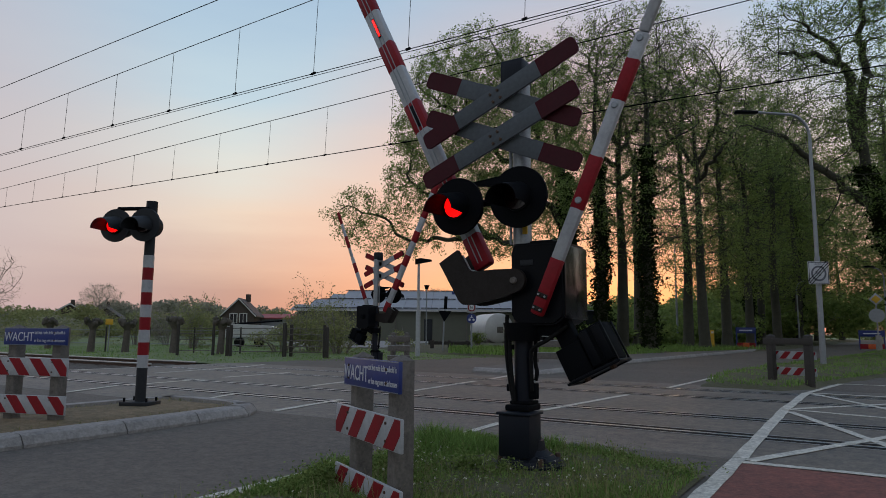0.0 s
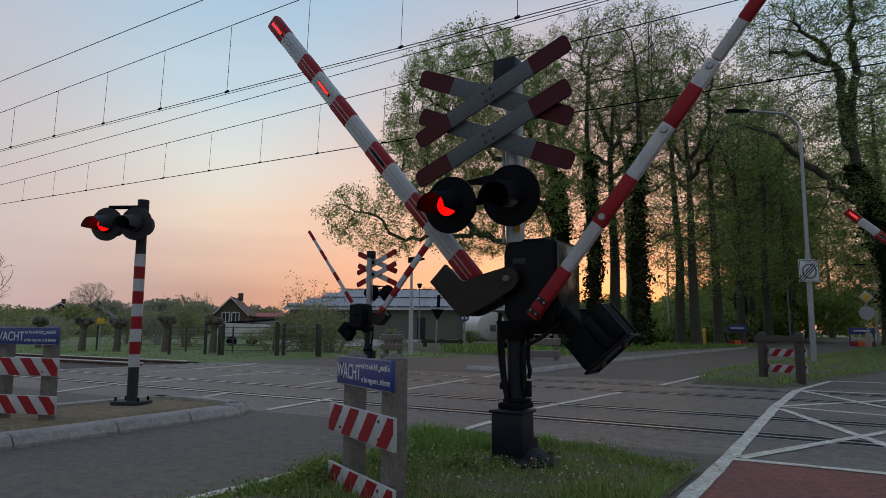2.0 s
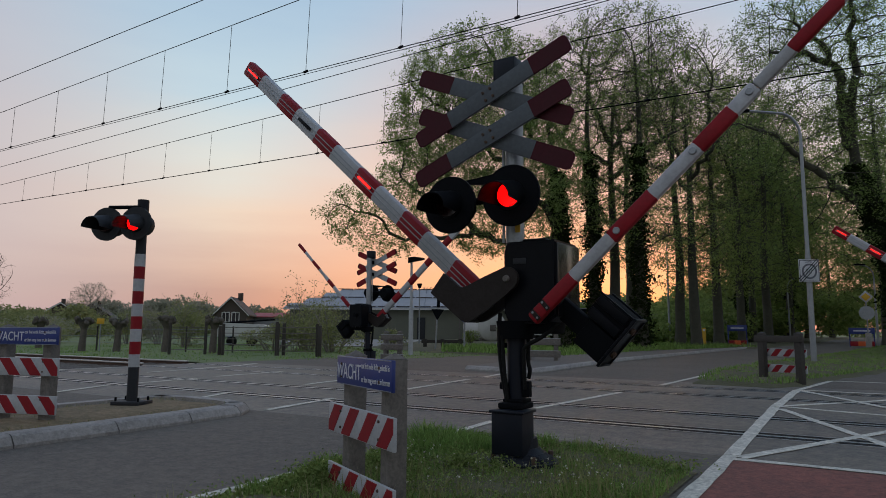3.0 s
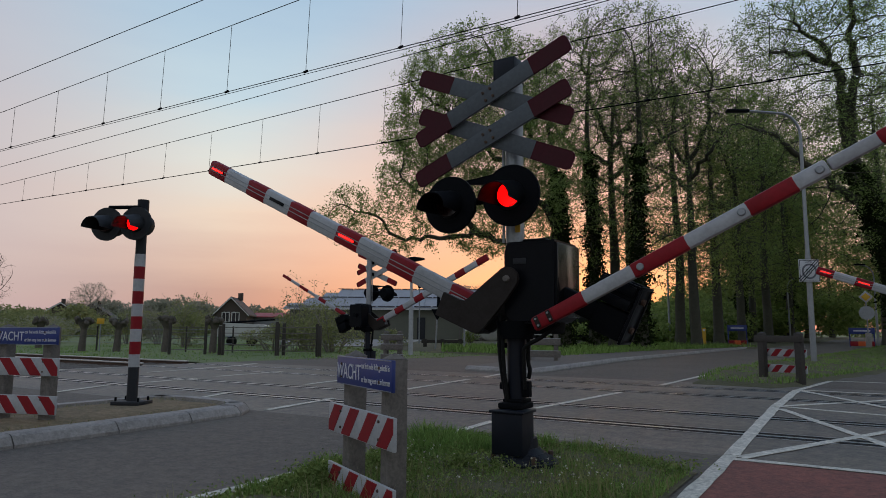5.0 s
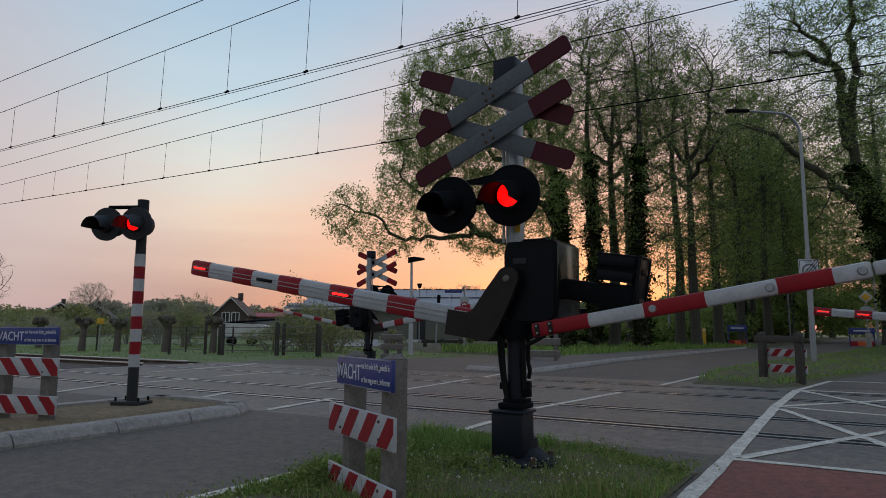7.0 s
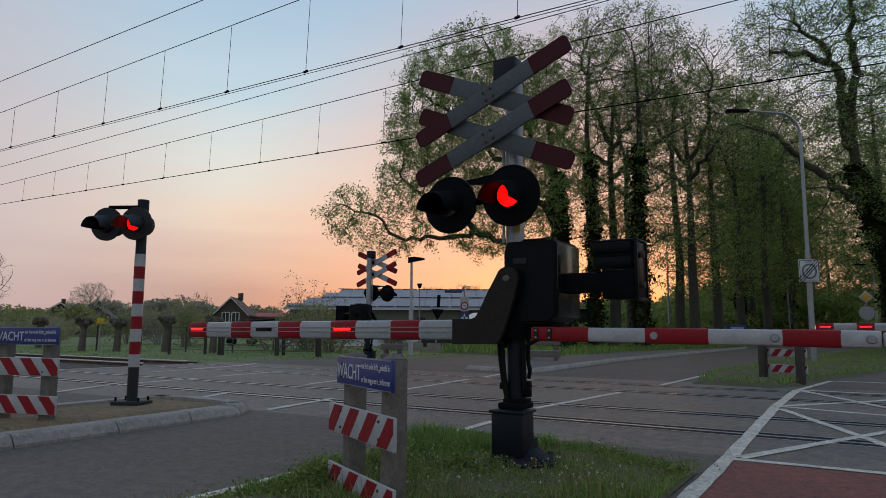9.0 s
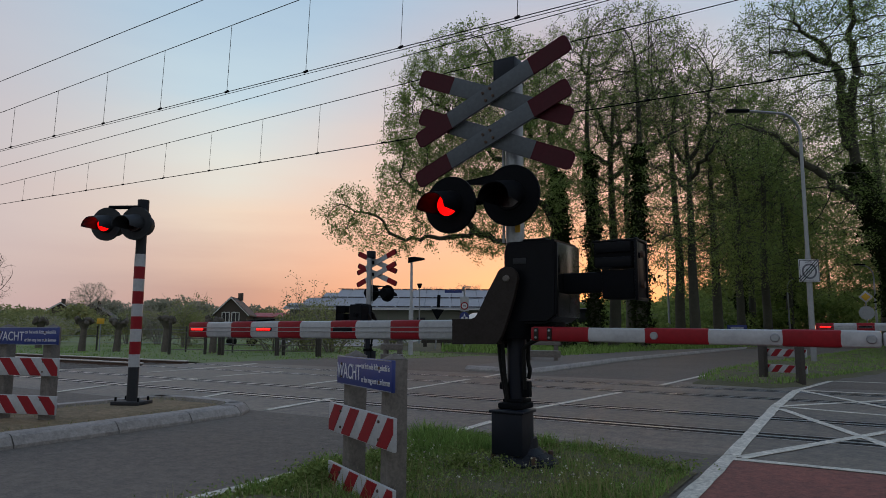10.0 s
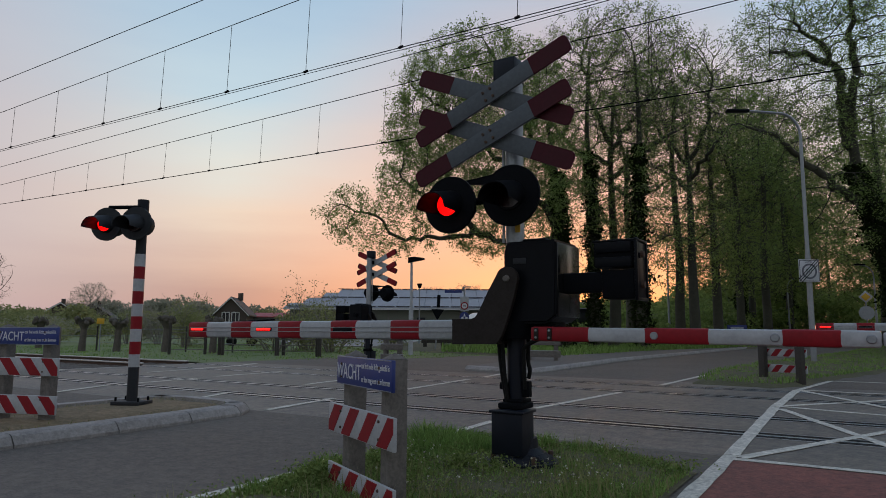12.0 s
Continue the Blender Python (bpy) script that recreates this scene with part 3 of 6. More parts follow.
def road_boom(parent, pivot, length, drop, rz, start=0.35, h=0.165, w=0.1, lamps=(0, 3, 6)):
    """The striped boom over the road; it reaches to -x and lies drop metres below its axis."""
    px, py, pz = pivot
    bm = boom_sleeve(B(), -length, -start, w, h, -drop)
    boom = part("road_boom", bm, WHITE_PAINT, parent, "white barrier boom with red bands and red lamps", pose(px, py, pz, 0, 0, rz))
    k, x = 0, -length
    while x + 0.05 < -start:
        x1 = min(x + (STRIPE if k else 0.35), -start)
        if k % 2 == 0:
            bm = boom_sleeve(B(), x - (0.004 if k == 0 else 0), x1, w + 0.006, h + 0.006, -drop)
            part("red_band", bm, RED_PAINT, boom, "red reflective band")
        if k in lamps:
            lx = (x + x1) / 2
            bm = B()
            box(bm, (lx, -w / 2 - 0.004, -drop + 0.004), (0.23, 0.012, 0.034), 0.004)
            part("lamp_case", bm, BLACK_PAINT, boom, "dark case of a boom lamp")
            bm = B()
            box(bm, (0, 0, 0), (0.205, 0.006, 0.022), 0.002)
            lit, dark = pose(lx, -w / 2 - 0.012, -drop + 0.004), pose(lx, -w / 2 + 0.02, -drop + 0.004)
            strip = part("boom_lamp", bm, LIT_STRIP, boom, "glowing red lamp strip on the boom", lit)
            if k:
                FLASHERS.append((strip, "left" if k == 3 else "right", lit, dark))
        x, k = x1, k + 1
    for dz in (0.022, -0.018):
        bm = B()
        box(bm, (-(length + start) / 2, -w / 2 - 0.003, -drop + dz), (length - start - 0.1, 0.008, 0.007))
        part("groove", bm, POLE_GREY, boom, "thin metal groove along the boom", smooth=None)
    SWINGS.append((boom, lambda a, p=(px, py, pz), r=rz: pose(*p, 0, 0, r) @ pose(0, 0, 0, 0, a, 0)))
    return boom


def path_boom(parent, pivot, drop, length=3.8):
    """The slimmer striped boom over the cycle path; it reaches to +x."""
    px, py, pz = pivot
    h, w = 0.1, 0.066
    bm = boom_sleeve(B(), 0.13, 2.31, w, h, -drop)
    boom = part("path_boom", bm, WHITE_PAINT, parent, "slim white barrier boom with red bands", pose(px, py, pz))
    bm = boom_sleeve(B(), 2.315, length, w * 0.85, h * 0.82, -drop)
    part("outer_boom", bm, WHITE_PAINT, boom, "thinner outer end of the boom")
    for a, b in ((0.125, 0.585), (0.955, 1.387), (1.788, 2.122), (2.6, 3.0), (3.4, length + 0.004)):
        bm = boom_sleeve(B(), a, b, w + 0.006, (h if a < 2.3 else h * 0.82) + 0.006, -drop)
        part("red_band", bm, RED_PAINT, boom, "red reflective band")
    for x in (1.03, 1.76, 2.26):
        bm = B()
        rod(bm, (x, -w / 2 - 0.001, -drop), (x, -w / 2 - 0.012, -drop), 0.028, 0.022, 16)
        part("bolt_cap", bm, POLE_GREY, boom, "round grey bolt cap")
    for x in (0.175, 0.28):
        bm = B()
        box(bm, (x, -w / 2 - 0.006, -drop), (0.036, 0.01, h - 0.012), 0.003)
        strap = part("clamp", bm, BRACKET_BROWN, boom, "dark clamp plate on the boom root")
        for dz in (-0.026, 0.026):
            bm = B()
            rod(bm, (x, -w / 2 - 0.01, -drop + dz), (x, -w / 2 - 0.019, -drop + dz), 0.009, 0.008, 8)
            part("bolt", bm, POLE_GREY, strap)
    SWINGS.append((boom, lambda a, p=(px, py, pz): pose(*p) @ pose(0, 0, 0, 0, -a * 1.06 + 0.22, 0)))
    return boom


def crossbuck(parent, y, zc, x=-0.1):
    """Two crossed boards: white in the middle, red at the tips, tips cut to a point."""
    for s, dy in ((1, 0.0), (-1, 0.04)):
        m = pose(x, y + dy, zc, 0, -23.0 * s, 0)
        half, w = 0.745, 0.146
        bm = B()
        box(bm, (0, 0, 0), (0.8, 0.02, w), 0.003)
        # front colours carry painted shade; the backs keep the plain white and red
        board = part("cross_board", bm, SHADED_WHITE, parent, "white board of the warning cross with red tips, front darkened as in shade", m)
        for e in (-1, 1):
            bm = B()
            prism(bm, [(e * 0.4, -w / 2), (e * 0.4, w / 2), (e * (half - 0.035), w / 2), (e * (half - 0.008), w / 2 - 0.014), (e * half, w / 2 - 0.038), (e * half, -w / 2 + 0.038), (e * (half - 0.008), -w / 2 + 0.014), (e * (half - 0.035), -w / 2)], -0.01, 0.01)
            part("red_tip", bm, SHADED_RED, board, "red tip darkened as in shade", smooth=None)
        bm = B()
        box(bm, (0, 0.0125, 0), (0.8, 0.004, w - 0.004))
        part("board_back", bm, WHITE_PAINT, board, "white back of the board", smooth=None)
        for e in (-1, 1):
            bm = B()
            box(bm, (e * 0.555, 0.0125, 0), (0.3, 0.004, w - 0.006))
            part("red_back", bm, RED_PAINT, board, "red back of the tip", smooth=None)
        for bx in (-0.04, 0.03):
            for bz in (-0.035, 0.035):
                bm = B()
                rod(bm, (bx, -0.01, bz), (bx, -0.022, bz), 0.013, 0.011, 10)
                part("bolt", bm, RUST, board)


def barrier_signal(m, label, with_path_boom=True, signals=True, boom_len=4.225, sticker=False, lead=0.0):
    first = len(SWINGS)
    s = thing("barrier_signal", m, label, "crossing barrier", "barrier signals of the crossing")
    bm = B()
    rod(bm, (0.032, 0.0, 0.0), (0.03, 0.0, 1.3), 0.074, 0.073, 28)
    rod(bm, (0.027, 0.0, 1.3), (0.026, 0.0, 3.12 if signals else 1.9), 0.072, 0.07, 28)
    part("post", bm, BLACK_PAINT if not signals else DARK_BLUE_BOX, s, "dark steel post")
    if signals:
        bm = B()
        rod(bm, (0.026, 0, 1.74), (0.025, 0, 3.05), 0.0735, 0.0725, 28)
        part("grey_sleeve", bm, POLE_GREY, s, "pale grey upper tube of the post")
        bm = B()
        box(bm, (-0.005, -0.035, 3.14), (0.2, 0.19, 0.22), 0.02)
        part("post_cap", bm, DARK_BLUE_BOX, s, "dark cap box of the post")
        if sticker:
            bm = B()
            box(bm, (0.075, -0.06, 1.88), (0.05, 0.012, 0.13), 0.004, m=pose(0, 0, 0))
            part("yellow_sticker", bm, YELLOW_PAINT, s, "yellow sticker on the post")
        bm = B()
        rod(bm, (-0.045, -0.06, 1.74), (-0.045, -0.06, 2.5), 0.012, 0.012, 8)
        part("conduit", bm, POLE_GREY, s, "thin grey cable pipe")
        crossbuck(s, -0.2, 2.932)
        crossbuck(s, -0.2, 2.588)
        bm = B()
        box(bm, (0.0, -0.1, 2.93), (0.07, 0.13, 0.1), 0.01)
        part("cross_bracket", bm, BLACK_MATT, s)
        bm = box(B(), (0.0, -0.1, 2.59), (0.07, 0.13, 0.1), 0.01)
        part("cross_bracket", bm, BLACK_MATT, s)
        signal_head(s, -0.43, -0.25, 2.052, "left", 0.232)
        signal_head(s, 0.115, -0.25, 2.075, "right", 0.238)
        bm = B()
        prism(bm, [(-0.45, 2.25), (0.1, 2.3), (0.1, 2.22), (-0.2, 2.215)], -0.16, -0.1)
        rod(bm, (-0.43, -0.12, 2.085), (0.12, -0.12, 2.085), 0.03, 0.03, 12)
        rod(bm, (0.04, -0.13, 2.1), (0.04, 0.02, 2.1), 0.035, 0.035, 12)
        part("signal_arm", bm, BLACK_MATT, s, "arm that carries the two lamps")
    bm = B()
    prism(bm, [(-0.02, 1.16), (-0.02, 1.69), (0.02, 1.735), (0.42, 1.735), (0.42, 1.16), (0.34, 1.1), (0.06, 1.1)], -0.12, 0.36)
    bmesh.ops.bevel(bm, geom=list(bm.edges), offset=0.018, segments=3, affect="EDGES")
    case = part("drive_case", bm, BLACK_PAINT, s, "glossy black drive case with a domed lid")
    bm = B()
    box(bm, (0.2, 0.12, 1.748), (0.2, 0.3, 0.03), 0.012)
    part("lid_plate", bm, BLACK_PAINT, case)
    bm = B()
    box(bm, (0.12, -0.124, 1.58), (0.11, 0.008, 0.045), 0.003)
    part("type_plate", bm, FADED_BLACK, case, "small grey type plate")
    bm = B()
    box(bm, (0.424, 0.12, 1.43), (0.012, 0.45, 0.56), 0.006)
    part("case_door", bm, CASE_GLOSS, case, "black side door of the case")
    bm = B()
    rod(bm, (0.18, -0.1, 1.44), (0.18, 0.42, 1.44), 0.06, 0.06, 20)
    box(bm, (0.2, 0.1, 1.1), (0.3, 0.3, 0.16), 0.03)
    rod(bm, (0.03, 0, 0.98), (0.03, 0, 1.12), 0.13, 0.16, 24)
    part("drive_shaft", bm, BLACK_MATT, s, "dark shaft and flange under the case")
    # foot
    bm = B()
    box(bm, (0.055, -0.13, 0.28), (0.26, 0.21, 0.31), 0.014)
    box(bm, (0.055, -0.13, 0.442), (0.285, 0.235, 0.02), 0.006)
    part("junction_box", bm, DARK_BLUE_BOX, s, "dark blue junction box at the foot")
    bm = B()
    for r0, r1, z0, z1 in ((0.285, 0.272, -0.05, 0.075), (0.245, 0.23, 0.075, 0.105), (0.205, 0.18, 0.105, 0.135), (0.165, 0.135, 0.135, 0.17), (0.125, 0.115, 0.17, 0.24)):
        rod(bm, (0.085, -0.03, z0), (0.085, -0.03, z1), r0, r1, 20)
    box(bm, (0.2, -0.15, 0.1), (0.16, 0.05, 0.075), 0.02)
    foot = part("foundation", bm, DARK_BLUE_BOX, s, "black cast foundation block")
    for bx, by in ((-0.08, -0.19), (0.25, -0.19), (-0.08, 0.13), (0.25, 0.13)):
        bm = B()
        rod(bm, (bx, by, 0.07), (bx, by, 0.13), 0.02, 0.02, 6)
        part("anchor_bolt", bm, RUST, foot)
    bm = B()
    box(bm, (0.035, -0.03, 0.475), (0.2, 0.23, 0.045), 0.012)
    box(bm, (0.032, 0, 0.51), (0.17, 0.17, 0.03), 0.01)
    part("flange", bm, BLACK_MATT, s)
    for c, size in (((-0.06, -0.05, 0.62), (0.05, 0.05, 0.055)), ((0.125, -0.02, 0.6), (0.06, 0.06, 0.12)), ((-0.055, 0.0, 0.93), (0.03, 0.05, 0.04))):
        bm = box(B(), c, size, 0.007)
        part("cable_clip", bm, BLACK_MATT, s)
    bm = rod(B(), (-0.03, -0.115, 0.475), (0.12, -0.115, 0.475), 0.022, 0.022, 10)
    part("cable_gland", bm, BLACK_MATT, s)
    # cables
    for pts in ([(-0.06, -0.1, 1.18), (-0.085, -0.09, 1.0), (-0.06, -0.08, 0.7), (-0.02, -0.07, 0.5)],
                [(0.4, -0.02, 1.1), (0.27, -0.06, 0.99), (0.13, -0.07, 0.93), (0.115, -0.06, 0.86), (0.125, -0.05, 0.6)],
                [(-0.04, -0.1, 1.12), (-0.055, -0.09, 0.85), (-0.01, -0.08, 0.52)],
                [(0.12, 0.02, 1.1), (0.135, 0.0, 0.98), (0.125, 0.0, 0.8), (0.15, 0.0, 0.74), (0.13, 0.0, 0.68)]):
        cu = bpy.data.curves.new("cable", "CURVE")
        cu.dimensions, cu.bevel_depth, cu.bevel_resolution = "3D", 0.016, 2
        sp = cu.splines.new("NURBS")
        sp.points.add(len(pts) - 1)
        for p, q in zip(sp.points, pts):
            p.co = (*q, 1)
        sp.use_endpoint_u = True
        sp.order_u = 3
        tmp = bpy.data.objects.new("cable", cu)
        me = bpy.data.meshes.new_from_object(tmp)
        bpy.data.objects.remove(tmp)
        me.materials.clear()
        me.materials.append(RUBBER)
        ob = new("cable", me)
        ob.parent = s
        tagged(ob, "loose black cable")
    # moving parts
    road_boom(s, (0.18, -0.02, 1.42), boom_len, 0.368, -1.8, lamps=(0, 3, 6) if signals else (0, 2))
    if with_path_boom:
        path_boom(s, (0.122, -0.183, 1.086), 0.062)
    bm = B()
    outline = [(0.092 * math.cos(radians(q)), 0.092 * math.sin(radians(q))) for q in range(160, -21, -15)] + [
        (0.06, -0.14), (0.023, -0.253), (-0.02, -0.37), (-0.047, -0.436), (-0.075, -0.48), (-0.115, -0.498), (-0.485, -0.503), (-0.485, -0.304), (-0.31, -0.304), (-0.275, -0.29), (-0.245, -0.25), (-0.165, -0.1)]
    prism(bm, outline, -0.19, -0.15)
    prism(bm, outline, 0.05, 0.09)
    box(bm, (-0.28, -0.05, -0.488), (0.38, 0.24, 0.022), 0.004)
    arm = part("boom_bracket", bm, BRACKET_BROWN, s, "dark cranked bracket that holds the boom", pose(0.05, -0.02, 1.44), smooth=30)
    bm = B()
    rod(bm, (0, -0.19, 0), (0, -0.215, 0), 0.028, 0.022, 12)
    part("pivot_bolt", bm, DARK_CONCRETE, arm, "pale pivot bolt")
    bm = B()
    prism(bm, [(-0.44, -0.3), (-0.3, -0.3), (-0.16, -0.16), (-0.02, -0.1), (-0.02, -0.2), (-0.2, -0.4), (-0.44, -0.46)], -0.14, -0.128)
    part("inner_plate", bm, WHITE_PAINT, arm, "white inner plate of the bracket", smooth=None)
    SWINGS.append((arm, lambda a: pose(0.05, -0.02, 1.44) @ pose(0, 0, 0, 0, a * 0.94, 0)))
    bm = B()
    box(bm, (0.62, 0.0, 0.165), (0.3, 0.24, 0.185), 0.014)
    box(bm, (0.65, 0.0, -0.055), (0.25, 0.24, 0.215), 0.014)
    weight = part("counterweight", bm, BLACK_MATT, s, "black counterweight of stacked plates on a thick arm", pose(0.2, 0.12, 1.44))
    bm = B()
    box(bm, (0.43, -0.06, -0.035), (0.68, 0.1, 0.155), 0.02)
    part("weight_arm", bm, BLACK_MATT, weight)
    for z in (0.105, 0.215):
        bm = B()
        box(bm, (0.62, -0.128, z), (0.27, 0.02, 0.075), 0.006)
        part("weight_plate", bm, BLACK_PAINT, weight)
    bm = B()
    for y in (-0.13, 0.13):
        box(bm, (0.79, y, 0.05), (0.022, 0.022, 0.43), 0.006)
        box(bm, (0.63, y, 0.262), (0.32, 0.02, 0.016), 0.004)
    for z in (-0.165, 0.265):
        box(bm, (0.79, 0, z), (0.022, 0.28, 0.022), 0.006)
    box(bm, (0.78, 0, 0.05), (0.02, 0.25, 0.42), 0.008)
    part("end_frame", bm, BLACK_PAINT, weight, "steel frame and plate round the end of the counterweight")
    for z in (-0.06, 0.165):
        bm = B()
        rod(bm, (0.77, 0.0, z), (0.815, 0.0, z), 0.025, 0.025, 10)
        part("tie_rod", bm, RUST, weight)
    SWINGS.append((weight, lambda a: pose(0.2, 0.12, 1.44) @ pose(0, 0, 0, 0, a, 0)))
    for ob, place in SWINGS[first:]:
        LEADS[ob.name] = lead
    return s


near = barrier_signal(pose(0.555, 5.3, 0.0, 0, 0, RAIL_TURN), "black barrier signal with double white-red cross standing in the grass", sticker=True)
far = barrier_signal(pose(-2.05, 18.7, 0.0, 0, 0, RAIL_TURN + 180), "barrier signal across the tracks seen from behind")
exit_barrier = barrier_signal(stand(2.25, 16.0, 0.10), "barrier post at the far end of the cycle path", False, False, 3.25, lead=0.5)

# flashing signal on the island
isl = thing("island_signal", pose(-3.862, 8.463, 0.118, 0, 0, RAIL_TURN + 22), "flashing signal on a red and white banded post", "crossing signal")
bm = B()
rod(bm, (0, 0, 0.02), (0, 0, 2.56), 0.064, 0.062, 28)
part("post", bm, FADED_BLACK, isl, "dark post")
for k in range(9):
    bm = B()
    rod(bm, (0, 0, 0.45 + 0.1575 * k), (0, 0, 0.45 + 0.1575 * (k + 1)), 0.0665, 0.0665, 28)
    part("band", bm, WHITE_PAINT if k % 2 == 0 else RED_PAINT, isl, "white band" if k % 2 == 0 else "red band")
bm = B()
rod(bm, (0, 0, 2.4), (0, 0, 2.57), 0.07, 0.07, 28)
part("post_cap", bm, DARK_BLUE_BOX, isl)
bm = B()
box(bm, (0, 0, 0.012), (0.38, 0.3, 0.05), 0.008)
foot = part("base_plate", bm, FADED_BLACK, isl, "square base plate")
for bx in (-0.17, 0.17):
    for by in (-0.1, 0.1):
        bm = B()
        rod(bm, (bx * 0.9, by, 0.03), (bx * 0.9, by, 0.085), 0.014, 0.014, 6)
        part("anchor_bolt", bm, BLACK_MATT, foot)
bm = B()
rod(bm, (-0.38, -0.14, 2.46), (0.02, -0.1, 2.46), 0.025, 0.025, 12)
part("signal_arm", bm, BLACK_MATT, isl)
signal_head(isl, -0.38, -0.17, 2.24, "left", 0.212, FADED_BLACK)
signal_head(isl, 0.03, -0.17, 2.24, "right", 0.212, FADED_BLACK)

# ---- fences with warning boards at the crossing ----


def letters(text, size, mat, parent, m, name="lettering", squeeze=1.0):
    cu = bpy.data.curves.new(name, "FONT")
    cu.body, cu.size, cu.extrude = text, size, 0.0012
    cu.resolution_u = 3
    tmp = bpy.data.objects.new(name, cu)
    me = bpy.data.meshes.new_from_object(tmp)
    bpy.data.objects.remove(tmp)
    me.materials.clear()
    me.materials.append(mat)
    ob = new(name, me)
    ob.parent = parent
    ob.matrix_basis = m @ pose(0, 0, 0, 90, 0, 0) @ Matrix.Diagonal((squeeze, 1, 1, 1))
    return tagged(ob, "white lettering")


def striped_board(parent, x0, x1, z0, z1, y, lean=1):
    """A white board with slanting red stripes, rounded at its corners."""
    bm = B()
    box(bm, ((x0 + x1) / 2, y, (z0 + z1) / 2), (x1 - x0, 0.022, z1 - z0), 0.006)
    b = part("striped_board", bm, WHITE_PAINT, parent, "white board with slanting red stripes")
    w = 0.265 if x1 - x0 > 0.95 else 0.2
    h = z1 - z0
    slant = lean * h * 0.8
    for k in range(-1, int((x1 - x0) / w) + 2):
        a = x0 + w * k + w * 0.1
        quad = [(a - slant / 2, z0 + 0.006), (a + w * 0.52 - slant / 2, z0 + 0.006), (a + w * 0.52 + slant / 2, z1 - 0.006), (a + slant / 2, z1 - 0.006)]
        poly = quad   # cut the stripe at the ends of the board
        for lim, keep in ((x0 + 0.006, 1), (x1 - 0.006, -1)):
            nxt = []
            for i in range(len(poly)):
                p, q = poly[i], poly[(i + 1) % len(poly)]
                pi, qi = (p[0] - lim) * keep >= 0, (q[0] - lim) * keep >= 0
                if pi:
                    nxt.append(p)
                if pi != qi:
                    t = (lim - p[0]) / (q[0] - p[0])
                    nxt.append((lim, p[1] + t * (q[1] - p[1])))
            poly = nxt
            if not poly:
                break
        if len(poly) >= 3:
            bm = B()
            prism(bm, poly, y - 0.0135, y - 0.011)
            part("red_stripe", bm, RED_PAINT, b, "red stripe", smooth=None)
    return b


def concrete_post(parent, x, h, w=0.115, d=0.12, mat=None):
    bm = B()
    box(bm, (x, 0.08, h / 2 - 0.1), (w, d, h + 0.2), 0.008)
    vs = [bm.verts.new(p) for p in ((x - w / 2, 0.08 - d / 2, h), (x + w / 2, 0.08 - d / 2, h), (x + w / 2, 0.08 + d / 2, h), (x - w / 2, 0.08 + d / 2, h), (x, 0.08, h + 0.035))]
    for i in range(4):
        bm.faces.new((vs[i], vs[(i + 1) % 4], vs[4]))
    part("post", bm, mat or DARK_CONCRETE, parent, "weathered concrete post")


def warning_fence(m, label, lean=1):
    """Two posts with a text sign and two striped boards; its right end lies at x = 0."""
    f = thing("warning_fence", m, label, "warning fence", "warning fences")
    for x in (-0.19, -0.76):
        concrete_post(f, x, 0.88, 0.105)
    bm = B()
    box(bm, (-0.435, -0.005, 0.79), (0.81, 0.024, 0.178), 0.005)
    sign = part("text_sign", bm, BLUE_SIGN, f, "blue enamel sign with white words")
    for z in (0.8745, 0.7055):
        bm = B()
        box(bm, (-0.435, -0.0195, z), (0.8, 0.003, 0.004))
        part("sign_edge", bm, POLE_GREY, sign, smooth=None)
    letters("WACHT", 0.135, SIGN_WHITE, sign, pose(-0.832, -0.0185, 0.742), squeeze=0.75)
    letters("tot het rode licht gedoofd is", 0.05, SIGN_WHITE, sign, pose(-0.445, -0.0185, 0.815), squeeze=0.68)
    letters("er kan nog een trein komen", 0.05, SIGN_WHITE, sign, pose(-0.445, -0.0185, 0.735), squeeze=0.7)
    striped_board(f, -0.97, 0.0, 0.385, 0.57, -0.005, lean)
    striped_board(f, -0.97, 0.0, 0.0, 0.19, -0.005, lean)
    for x in (-0.19, -0.76):
        for z in (0.83, 0.75, 0.53, 0.43, 0.15):
            bm = B()
            rod(bm, (x, -0.016, z), (x, -0.024, z), 0.009, 0.008, 8)
            part("screw", bm, RUST, f)
    return f


warning_fence(pose(-0.249, 3.72, 0.0, 0, 0, -59.5), "concrete posts with blue warning sign and red striped boards, in grass")
warning_fence(pose(-3.885, 6.86, 0.175, 0, 0, -14.5), "warning fence with blue sign standing on the sandy island", -1)


def plain_fence(name, m, label, width, h, levels, striped, back=False):
    f = thing(name, m, label, "fence", "board fences")
    for x in (-width / 2, width / 2):
        concrete_post(f, x, h, 0.13, 0.13, WOOD_DARK if back else DARK_CONCRETE)
    for z0, z1 in levels:
        if striped:
            striped_board(f, -width / 2 - 0.1, width / 2 + 0.1, z0, z1, 0.16, 1)
        else:
            bm = B()
            box(bm, (0, 0.0, (z0 + z1) / 2), (width + 0.3, 0.03, z1 - z0), 0.006)
            b = part("board", bm, DARK_CONCRETE, f, "dark back of a board")
            bm = B()
            box(bm, (0, 0.0, z1 + 0.008), (width + 0.31, 0.036, 0.012))
            part("pale_rim", bm, WHITE_PAINT, b, "pale folded rim", smooth=None)
    return f


